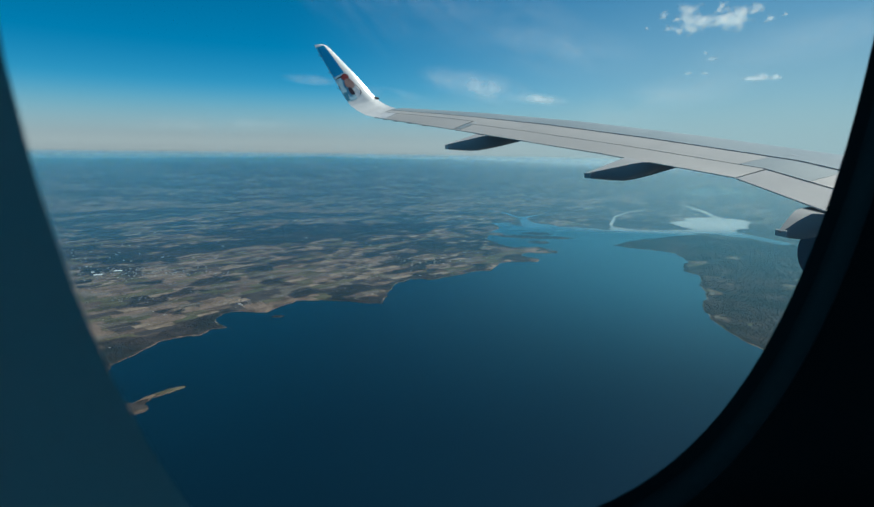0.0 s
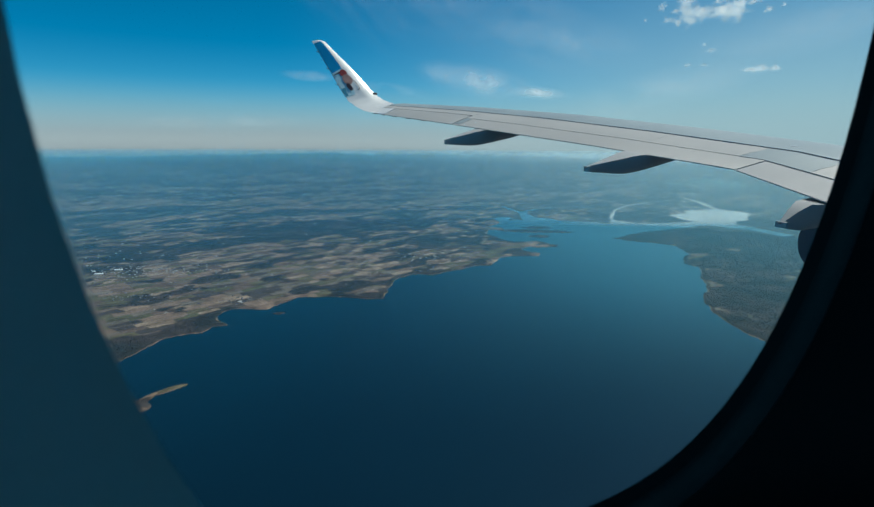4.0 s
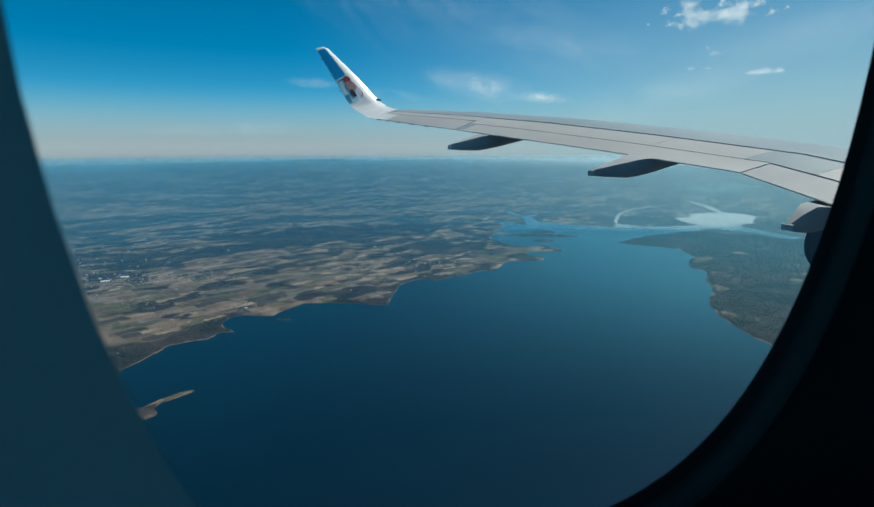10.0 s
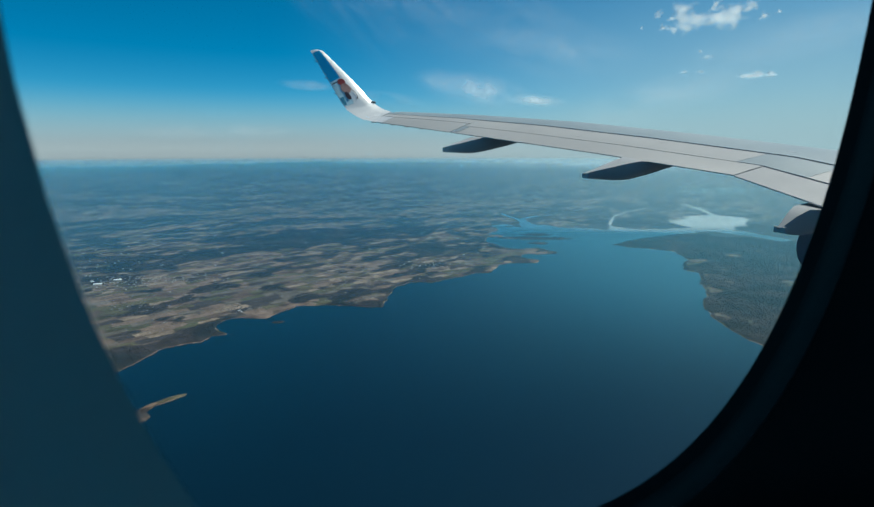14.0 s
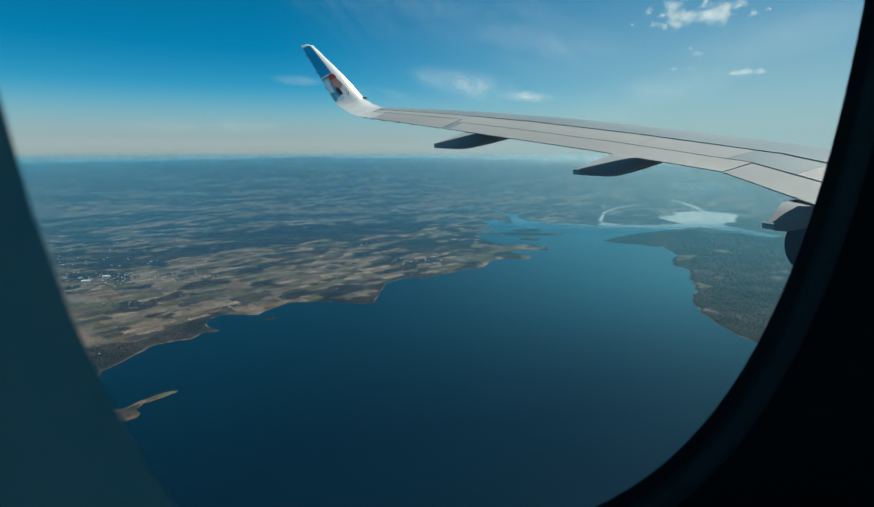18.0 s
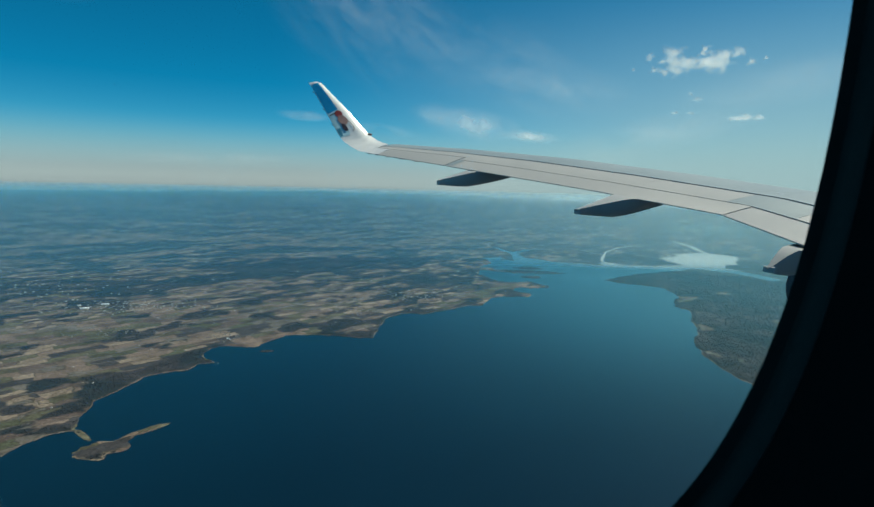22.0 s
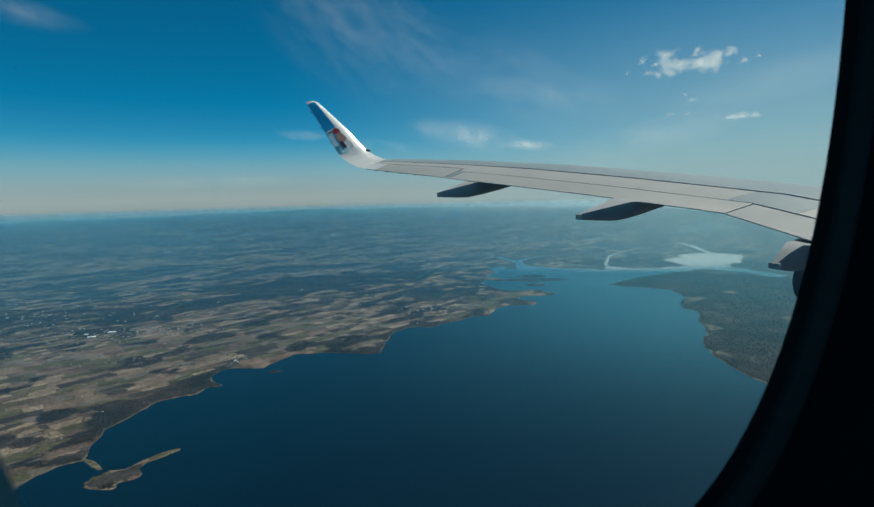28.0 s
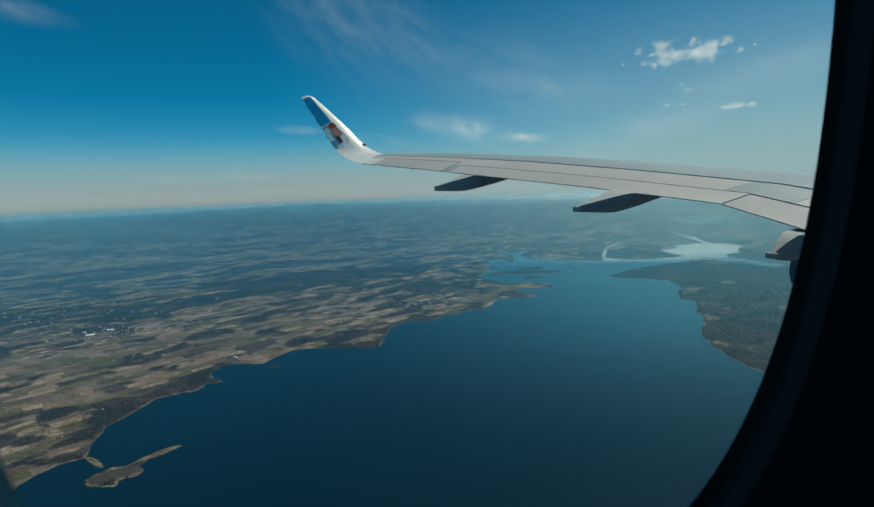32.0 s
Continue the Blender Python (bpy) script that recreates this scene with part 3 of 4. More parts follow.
# single large woods: centre, half sizes along and across the grain of the country
WOODS = [(-245, 472, 26, 15), (-234, 517, 26, 13), (-151, 574, 70, 30), (-130, 640, 50, 26), (-40, 458, 32, 13), (-27, 434, 20, 9), (-95, 354, 16, 10), (-66, 366, 18, 12), (-20, 560, 30, 16), (70, 492, 22, 18), (240, 620, 46, 40), (330, 610, 60, 45), (260, 540, 40, 26), (222, 455, 26, 16), (250, 430, 60, 18), (200, 300, 26, 24), (104, 612, 60, 40), (205, 360, 60, 24), (205, 575, 40, 30)]
GRAIN = radians(48)


def woods(x, y, d):
    """Share of tree cover, 0 to 1."""
    c, s = math.cos(GRAIN), math.sin(GRAIN)
    u, v = x * c + y * s, -x * s + y * c
    f = fractal(u / 80, v / 45, 3, 21) * 0.45 + fractal(u / 20, v / 11, 4, 33) * 0.55
    east = 1 / (1 + np.exp(-(x - 0.18 * y - 90) / 25)) * (y < 760)
    far = np.clip((np.hypot(x, y) - 480) / 900, 0, 0.10)
    edge = 0.12 * np.exp(-(d / 2.5) ** 2) * (fractal(x / 16, y / 16, 3, 61) > 0.46)
    isle = 0.06 * np.exp(-(((x + 119) ** 2 + (y - 197) ** 2) / 18 ** 2) ** 2)
    ragged = (fractal(x / 14, y / 14, 4, 44) - 0.5) * 1.1
    for cx, cy, a, b_ in WOODS:
        p, q = (x - cx) * c + (y - cy) * s, -(x - cx) * s + (y - cy) * c
        f = f + 0.24 * np.clip((1 - np.sqrt((p / a) ** 2 + (q / b_) ** 2) + ragged) * 2.5, 0, 1)
    return np.clip((f + isle - 0.560 + 0.18 * east + far + edge) * 26, 0, 1)


def relief(x, y):
    d = shore(x, y)
    r = np.hypot(x, y)
    az = np.degrees(np.arctan2(x, y))
    inland = np.clip(d / 40, 0, 1)
    z = np.clip(d * 0.22, -1.5, 0.5) + inland * (fractal(x / 90, y / 90, 4, 5) - 0.35) * 3.0 * np.clip(r / 400, 0.5, 2)
    z = np.where(d > 0, np.maximum(z, 0.06 + 0 * d), np.minimum(z, -0.02))
    # wooded ridge of the eastern peninsula and the far range of hills
    z += np.clip(d / 25, 0, 1) * 7 * np.exp(-((x - 300) / 90) ** 2 - ((y - 640) / 70) ** 2)
    ridge = fractal(az / 7 + 40, r / 900, 5, 11)
    range_ = np.interp(az, (-60, -40, -28, -20, -5, 6, 14, 40), (0.0, 0.0, 0.35, 1.0, 0.85, 0.6, 0.3, 0.1))
    z += np.clip((r - 1500) / 1100, 0, 1) * (0.5 + 0.5 * np.clip((ridge - 0.32) * 3, 0, 1)) * range_ * 23
    return z, d


def build_ground():
    az = np.radians(np.concatenate([np.arange(-180, -56, 3.0), np.arange(-56, 56, 0.1), np.arange(56, 180.1, 3.0)]))
    rad = np.concatenate([np.geomspace(12, 118, 24), np.geomspace(120, 1000, 480), np.geomspace(1008, 3600, 130)])
    A, Rr = np.meshgrid(az, rad)
    X, Y = Rr * np.sin(A), Rr * np.cos(A)
    Z, Dd = relief(X, Y)
    nr, na = X.shape
    W = woods(X, Y, Dd) * (Dd > 0.6)
    me = bpy.data.meshes.new("ground")
    idx = np.arange(nr * na).reshape(nr, na)
    quads = np.stack([idx[:-1, :-1], idx[1:, :-1], idx[1:, 1:], idx[:-1, 1:]], -1).reshape(-1, 4)[:, ::-1]
    me.vertices.add(nr * na)
    me.vertices.foreach_set("co", np.stack([X, Y, Z], -1).ravel().astype(np.float32))
    me.loops.add(quads.size)
    me.loops.foreach_set("vertex_index", quads.ravel().astype(np.int32))
    me.polygons.add(len(quads))
    me.polygons.foreach_set("loop_start", np.arange(0, quads.size, 4, dtype=np.int32))
    me.update(calc_edges=True)
    col = me.color_attributes.new("cover", "FLOAT_COLOR", "POINT")
    beach = np.clip(1 - np.abs(Dd - 0.5) / 0.7, 0, 1) * (fractal(X / 12, Y / 12, 3, 50) > 0.62) * 0.35
    col.data.foreach_set("color", np.stack([W, beach, 0 * W, 1 + 0 * W], -1).ravel().astype(np.float32))
    me.materials.append(FARMLAND)
    me.shade_smooth()
    return tagged(new("ground", me), "patchwork of spring farmland, woods and low hills", "ground", kind="structure")


build_ground()
AROUND = np.linspace(0, 2 * math.pi, 97)[:-1]


def rings_of(levels):
    return [(r * math.sin(a), r * math.cos(a), z) for r, z in levels for a in AROUND], [(q * 96 + i, q * 96 + (i + 1) % 96, (q + 1) * 96 + (i + 1) % 96, (q + 1) * 96 + i) for q in range(len(levels) - 1) for i in range(96)]


wv, wf = rings_of([(r, 0) for r in (4, 40, 90, 160, 260, 400, 600, 900, 1400, 2200, 3600)])
tagged(new("water", mesh_of("water", wv, [tuple(range(96))[::-1]] + [f[::-1] for f in wf], WATER)), "wide dark blue lake, faintly rippled", "lake", kind="structure")

# haze standing in for depth of air: level layer near, upright banks farther out
def haze(verts, faces, mat, label):
    hm = mesh_of("haze_bank", verts, faces, mat, True)
    hm.normals_split_custom_set_from_vertices([(0, 0, 1)] * len(verts))   # normals set upright so all banks take the sun alike
    hz = tagged(new("haze_bank", hm), label, "haze", "haze banks", "stuff")
    hz.visible_shadow = False
    return hz


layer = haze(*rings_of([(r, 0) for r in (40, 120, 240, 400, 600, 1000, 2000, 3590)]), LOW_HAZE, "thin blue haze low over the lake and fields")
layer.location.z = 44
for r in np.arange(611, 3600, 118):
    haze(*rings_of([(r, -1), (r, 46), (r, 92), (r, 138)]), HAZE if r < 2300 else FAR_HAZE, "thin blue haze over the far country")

# ---- woods, as clumps of crowns on the relief ----
def build_woods():
    rng = np.random.default_rng(7)
    n = 300000
    r = np.exp(rng.uniform(math.log(170), math.log(900), n))
    a = np.radians(rng.uniform(-48, 46, n))
    x, y = r * np.sin(a), r * np.cos(a)
    z, d = relief(x, y)
    keep = (d > 0.5) & (woods(x, y, d) > rng.uniform(0.25, 1.0, n))
    x, y, z, r = x[keep][:80000], y[keep][:80000], z[keep][:80000], r[keep][:80000]
    n = len(x)
    size = rng.uniform(0.35, 0.75, n) * np.clip(r / 420, 0.6, 1.6)
    base = np.array([(0, 0, 1.0)] + [(math.cos(k * 2.0944), math.sin(k * 2.0944), 0.45) for k in range(3)] + [(0.75 * math.cos(k * 2.0944 + 1.05), 0.75 * math.sin(k * 2.0944 + 1.05), -0.05) for k in range(3)])
    tri = np.array([(0, 1, 2), (0, 2, 3), (0, 3, 1), (1, 4, 2), (2, 5, 3), (3, 6, 1), (1, 6, 4), (2, 4, 5), (3, 5, 6)])
    turn = rng.uniform(0, 6.28, n)
    c, s = np.cos(turn), np.sin(turn)
    V = np.empty((n, 7, 3))
    jit = rng.uniform(0.75, 1.25, (n, 7))
    V[:, :, 0] = x[:, None] + size[:, None] * jit * (base[:, 0] * c[:, None] - base[:, 1] * s[:, None])
    V[:, :, 1] = y[:, None] + size[:, None] * jit * (base[:, 0] * s[:, None] + base[:, 1] * c[:, None])
    V[:, :, 2] = z[:, None] + size[:, None] * 0.22 * base[:, 2] * jit
    T = (tri[None] + 7 * np.arange(n)[:, None, None]).reshape(-1, 3)
    me = bpy.data.meshes.new("woodland")
    me.vertices.add(n * 7)
    me.vertices.foreach_set("co", V.ravel().astype(np.float32))
    me.loops.add(T.size)
    me.loops.foreach_set("vertex_index", T.ravel().astype(np.int32))
    me.polygons.add(len(T))
    me.polygons.foreach_set("loop_start", np.arange(0, T.size, 3, dtype=np.int32))
    me.update(calc_edges=True)
    me.materials.append(TREES)
    tagged(new("woodland", me), "dark bare woods and evergreens between the fields", "trees", kind="stuff")


build_woods()

# ---- houses, large sheds and roads ----
def house_block(x, y, z, w, d, h, turn):
    c, s = math.cos(turn), math.sin(turn)
    pts = [(-w, -d, 0), (w, -d, 0), (w, d, 0), (-w, d, 0), (-w, -d, h), (w, -d, h), (w, d, h), (-w, d, h), (-w, 0, h * 1.6), (w, 0, h * 1.6)]
    return [(x + a * c - b_ * s, y + a * s + b_ * c, z - 0.1 + e) for a, b_, e in pts]


HOUSE_FACES = [(0, 1, 5, 4), (2, 3, 7, 6), (1, 2, 6, 9, 5), (3, 0, 4, 8, 7), (4, 5, 9, 8), (6, 7, 8, 9)]


def house_part(name, faces, mat, parent, k):
    bm = bmesh.new()
    vs = [bm.verts.new(p) for p in house_block(0, 0, 0.1, 0.38 * k, 0.24 * k, 0.26 * k, 0)]
    for f in faces:
        bm.faces.new([vs[i] for i in f])
    bmesh.ops.delete(bm, geom=[v for v in bm.verts if not v.link_faces], context="VERTS")
    return part(name, bm, mat, parent, smooth=False)


def build_houses():
    rng = np.random.default_rng(12)
    spots = []
    for cx, cy, sx, sy, n in ((-128, 329, 7, 5, 34), (-63, 398, 10, 6, 16), (-202, 335, 12, 6, 30), (-230, 402, 30, 9, 150), (-326, 463, 60, 30, 70), (-13, 467, 14, 9, 40)):
        spots.append(np.stack([rng.normal(cx, sx, n), rng.normal(cy, sy, n)], 1))
    r, a = rng.uniform(230, 700, 110), np.radians(rng.uniform(-42, 5, 110))
    spots.append(np.stack([r * np.sin(a), r * np.cos(a)], 1))
    P = np.concatenate(spots)
    z, d = relief(P[:, 0], P[:, 1])
    first = empty("house")
    house_part("wall", HOUSE_FACES[:4], HOUSE_WALL, first, 1.0)
    house_part("roof", HOUSE_FACES[4:], HOUSE_ROOF, first, 1.06)
    tagged(first, "small pale house with a dark pitched roof by the shore", "house", "houses of the shore villages")
    used, verts, faces = False, [], []
    for n, ((x, y), h, e) in enumerate(zip(P, z, d)):
        if e < 1.5:
            continue
        k = rng.uniform(0.7, 1.4) * min(1.6, max(1, math.hypot(x, y) / 350))
        turn = rng.choice([0.84, 0.84 + math.pi / 2]) + rng.normal(0, 0.15)
        if n < 80:
            m = Matrix.LocRotScale((x, y, h - 0.06), Euler((0, 0, turn)), (k, k, k))
            if used:
                copy_thing(first, m).matrix_basis = m
            else:
                first.matrix_basis, used = m, True
        else:
            b0 = len(verts)
            verts += house_block(x, y, h, 0.38 * k, 0.24 * k, 0.26 * k, turn)
            faces += [tuple(b0 + i for i in f) for f in HOUSE_FACES]
    tagged(new("houses", mesh_of("houses", verts, faces, HOUSE_WALL)), "scattered pale houses of towns and farms", "houses", kind="stuff")


build_houses()


def shed(x, y, w, d, h, turn):
    """A large flat-roofed white building."""
    z = float(relief(np.array([x]), np.array([y]))[0][0])
    ob = tagged(empty("warehouse", pose(x, y, z - 0.1, 0, 0, turn)), "large flat-roofed white building at the town's edge", "building", "large white buildings")
    box_part("wall", (-w, -d, 0), (w, d, h), HOUSE_WALL, ob)
    box_part("roof", (-w - 0.05, -d - 0.05, h), (w + 0.05, d + 0.05, h + 0.08), ROOF_WHITE, ob, "bright white roof")
    for k in range(3):
        box_part("roof_unit", (-w * 0.6 + k * w * 0.55, -0.15, h + 0.08), (-w * 0.6 + k * w * 0.55 + 0.3, 0.15, h + 0.25), METAL, ob)


for spot in ((-250, 404, 2.6, 1.5, 0.6, 15), (-256, 389, 2.8, 1.6, 0.6, 20), (-265, 397, 1.1, 0.8, 0.4, 20), (-283, 320, 2.2, 1.0, 0.5, 30), (-304, 318, 1.8, 0.8, 0.45, 10), (-405, 430, 3.2, 1.4, 0.6, 5), (-127, 326, 0.9, 0.5, 0.35, 40), (-125, 324, 0.6, 0.4, 0.3, 10)):
    shed(*spot)


def road(points, width):
    P = np.array(points, float)
    t = np.linspace(0, len(P) - 1, 16 * len(P))
    x, y = np.interp(t, range(len(P)), P[:, 0]), np.interp(t, range(len(P)), P[:, 1])
    x, y = x + (fractal(t * 0.9, t * 0 + P[0, 0], 3, 70) - 0.5) * 9, y + (fractal(t * 0.9, t * 0 + P[0, 1], 3, 71) - 0.5) * 9
    dx, dy = np.gradient(x), np.gradient(y)
    n = np.hypot(dx, dy)
    verts = []
    for s in (-1, 1):
        px, py = x - s * dy / n * width, y + s * dx / n * width
        z, _ = relief(px, py)
        verts += list(zip(px, py, np.maximum(z, 0) + 0.10))
    k = len(x)
    tagged(new("road", mesh_of("road", verts, [(i, i + 1, k + i + 1, k + i) for i in range(k - 1)], ROAD_PALE)), "pale country road between fields", "road", kind="structure")


for pts, wd in (([(-362, 383), (-257, 394), (-158, 405), (-63, 444), (17, 532)], 0.45), ([(-180, 273), (-145, 301), (-134, 321), (-99, 359), (-53, 402), (-33, 470)], 0.30), ([(-269, 319), (-257, 394), (-240, 547)], 0.35),
                ([(-158, 405), (-174, 312), (-202, 262)], 0.28), ([(-63, 444), (-79, 365)], 0.28), ([(-240, 547), (-63, 563), (37, 626)], 0.5)):
    road(pts, wd * 0.7)

# ---- aircraft wing ----
ST_O = [0.115, 1.0, 4.0, 5.38, 7.5, 9.7, 12.0, 13.6, 14.6]
ST_TEF = [6.42, 6.45, 6.55, 6.54, 5.98, 5.39, 4.77, 4.34, 4.07]
ST_TEZ = [-1.34, -1.15, -0.55, -0.22, 0.02, 0.24, 0.47, 0.62, 0.72]
ST_CHORD = [7.0, 6.4, 4.6, 3.9, 3.3, 2.75, 2.2, 1.75, 1.45]
ST_RISE = [0.47, 0.45, 0.42, 0.34, 0.38, 0.41, 0.37, 0.32, 0.28]
PROFILE = ([0, 0.10, 0.20, 0.35, 0.5, 0.65, 0.8, 0.9, 0.96, 1.0], [0, 0.27, 0.52, 0.82, 1.0, 1.05, 0.97, 0.82, 0.64, 0.35])
UNDER = ([0, 0.3, 0.6, 0.9, 1.0], [0, 0.10, -0.02, 0.02, 0.35])


def station(o):
    return [float(np.interp(o, ST_O, c)) for c in (ST_TEF, ST_TEZ, ST_CHORD, ST_RISE)]


def skin(o, s, lift=0.0):
    f, z, c, r = station(o)
    return (f + s * c, o, z + r * float(np.interp(s, *PROFILE)) + lift)


def belly(o, s):
    f, z, c, r = station(o)
    return (f + s * c, o, z + r * float(np.interp(s, *UNDER)) + 0.004)


wing = tagged(empty("aircraft_wing", PLANE), "pale grey airliner wing with upturned white and blue tip", "wing")
spans = sorted(set(np.linspace(0.115, 14.6, 37)) | set(ST_O))
core = [[skin(o, s, -0.016) for s in (0.04, 0.1, 0.2, 0.35, 0.5, 0.65, 0.8, 0.9, 0.96, 1.0)] + [belly(o, s) for s in (0.9, 0.6, 0.3, 0.1, 0.04)] for o in spans]
part("wing_core", loft(core), WING_DARK, wing)


def wing_panel(name, o0, o1, s0, s1, mat, label="", lift=0.0, thick=0.014):
    no, ns = max(2, int((o1 - o0) / 0.4) + 1), 6
    top = [[skin(o, s, lift) for s in np.linspace(s0, s1, ns)] for o in sorted(set(np.linspace(o0, o1, no)) | {k for k in ST_O if o0 < k < o1})]
    return part(name, slab(top, (0, 0, -thick)), mat, wing, label)


# the box skin ahead of the spoilers, in bays
for o0, o1 in ((0.12, 7.9), (7.9, 11.2), (11.2, 14.6)):
    wing_panel("upper_skin", o0 + 0.002, o1 - 0.002, 0.328, 0.992, WING_GREY)
for o0, o1 in ((0.12, 3.2), (3.2, 4.75), (4.75, 5.7), (5.7, 7.1), (7.1, 8.5), (8.5, 9.9), (9.9, 11.3)):
    wing_panel("spoiler", o0 + 0.003, o1 - 0.003, 0.149, 0.311, WING_GREY if o0 == 4.75 else WING_PALE, "darker grey spoiler panel" if o0 == 4.75 else "")
wing_panel("upper_skin", 11.306, 14.6, 0.215, 0.315, WING_PALE)
wing_panel("flap", 0.12, 5.322, 0.0, 0.138, FAIRING_GREY, "inboard trailing-edge flap")
wing_panel("flap", 5.348, 11.29, 0.0, 0.142, WING_PALE, "outboard trailing-edge flap")
wing_panel("aileron", 11.33, 14.05, 0.0, 0.205, WING_PALE)
wing_panel("flap_end_plate", 11.10, 11.29, 0.02, 0.14, WING_GREY, "darker plate at the flap's end", 0.006)
wing_panel("tip_skin", 14.07, 14.6, 0.0, 0.205, WHITE)

# winglet: blended up from the tip
WL = [  # outboard, trailing edge (forward, up), leading edge (forward, up), thickness
    (14.62, 4.07, 0.71, 4.68, 0.99, 0.03), (14.90, 3.91, 0.75, 4.61, 1.04, 0.05), (15.15, 3.74, 0.86, 4.52, 1.11, 0.08), (15.32, 3.58, 0.99, 4.41, 1.21, 0.11), (15.45, 3.46, 1.19, 4.18, 1.44, 0.11), (15.68, 3.26, 1.61, 3.81, 1.89, 0.09), (15.90, 3.04, 2.05, 3.43, 2.29, 0.07), (16.08, 2.80, 2.51, 3.08, 2.65, 0.05), (16.12, 2.73, 2.62, 2.95, 2.68, 0.03)]


def winglet_point(k, s, side=0.0):
    """k: along the winglet from 0 to 8; s: 0 at the trailing and 1 at the leading edge; side: metres off its inner face."""
    i = min(int(k), len(WL) - 2)
    a = [p + (q - p) * (k - i) for p, q in zip(WL[i], WL[i + 1])]
    nxt, prv = WL[min(i + 1, len(WL) - 1)], WL[max(i - 1, 0)]
    t = Vector((0, nxt[0] - prv[0], (nxt[2] + nxt[4]) / 2 - (prv[2] + prv[4]) / 2)).normalized()
    n = Vector((0, -t.z, t.y))
    u = min(1, max(0, s))
    bulge = a[5] * 0.8 * (0.45 + 0.9 * u if u < 0.61 else math.cos((u - 0.61) / 0.39 * math.pi / 2))
    return Vector((a[1] + (a[3] - a[1]) * s, a[0], a[2] + (a[4] - a[2]) * s)) + n * (side + (bulge if side >= 0 else -bulge))


wl_rings = []
for k in np.linspace(0, 8, 33):
    ss = tuple(np.linspace(0, 1, 17))
    wl_rings.append([winglet_point(k, s, 0.0) for s in ss] + [winglet_point(k, s, -1e-6) for s in (0.95, 0.8, 0.5, 0.2)])
winglet = part("winglet", loft(wl_rings), WHITE, wing, "white swept winglet with blue paint at the tip")


def decal(name, mat, k0, k1, s0, s1, label="", lift=0.006):
    """Painted patch on the inner face; s0 and s1 may be pairs (at k0, at k1)."""
    a, b_ = (s0 if isinstance(s0, tuple) else (s0, s0)), (s1 if isinstance(s1, tuple) else (s1, s1))
    rows = []
    for t in np.linspace(0, 1, 9):
        lo, hi = a[0] + (a[1] - a[0]) * t, b_[0] + (b_[1] - b_[0]) * t
        rows.append([winglet_point(k0 + (k1 - k0) * t, lo + (hi - lo) * u, lift) for u in np.linspace(0, 1, 12)])
    return part(name, loft(rows, close=False), mat, winglet, label)


def oval(name, mat, k, s, dk, ds, label="", lift=0.012, turn=0.0):
    bm = bmesh.new()
    pts = []
    for a in np.linspace(0, 2 * math.pi, 21)[:-1]:
        u, v = math.cos(a), math.sin(a)
        c_, s_ = math.cos(turn), math.sin(turn)
        pts.append(bm.verts.new(winglet_point(k + dk * (u * c_ - v * s_), s + ds * (u * s_ + v * c_), lift)))
    mid = bm.verts.new(winglet_point(k, s, lift))
    for p, q in zip(pts, pts[1:] + pts[:1]):
        bm.faces.new((mid, p, q))
    return part(name, bm, mat, winglet, label)


decal("blue_paint", BLUE, 5.3, 7.35, 0.02, (0.55, 0.74), "deep blue paint field")
decal("light_blue_paint", SKY_BLUE, 3.5, 5.3, 0.02, (0.34, 0.55), "light blue paint field")
decal("teal_paint", TEAL, 3.6, 4.3, 0.02, (0.10, 0.18), "teal paint at the trailing edge", 0.009)
oval("emblem_shape", RED, 5.06, 0.46, 0.19, 0.16, "red painted oval")
oval("emblem_shape", BROWN, 4.66, 0.44, 0.29, 0.18, "pinkish brown painted oval", 0.016, 0.2)
oval("emblem_shape", DARK_BROWN, 4.24, 0.34, 0.25, 0.08, "dark brown painted bar", 0.019, 0.2)
oval("emblem_shape", DARK_BROWN, 5.16, 0.20, 0.03, 0.17, "thin dark painted bar", 0.019)
bm = bmesh.new()
arc = [[bm.verts.new(winglet_point(4.25 + r * math.cos(a), 0.46 + 0.42 * r * math.sin(a), 0.014)) for r in (0.42, 0.47)] for a in np.linspace(-0.3, 2.9, 16)]
for p, q in zip(arc, arc[1:]):
    bm.faces.new((p[0], p[1], q[1], q[0]))
part("emblem_shape", bm, DARK_BROWN, winglet, "thin dark painted arc")
bm = bmesh.new()
bmesh.ops.create_uvsphere(bm, u_segments=10, v_segments=6, radius=1, matrix=Matrix.Translation(winglet_point(3.25, 0.97, 0.01)) @ Matrix.Diagonal((0.09, 0.03, 0.035, 1)))
part("strobe_light", bm, WING_DARK, wing, "small dark light housing")


def wick(name, root, tip, label=""):
    """A thin static discharge rod."""
    a, b_ = Vector(root), Vector(tip)
    rows = [[p + Vector((0, r * math.cos(k), r * math.sin(k))) for k in np.linspace(0, 2 * math.pi, 7)[:-1]] for p, r in ((a, 0.012), ((a + b_) / 2, 0.009), (b_, 0.006))]
    part(name, loft(rows), WING_DARK, wing, label)


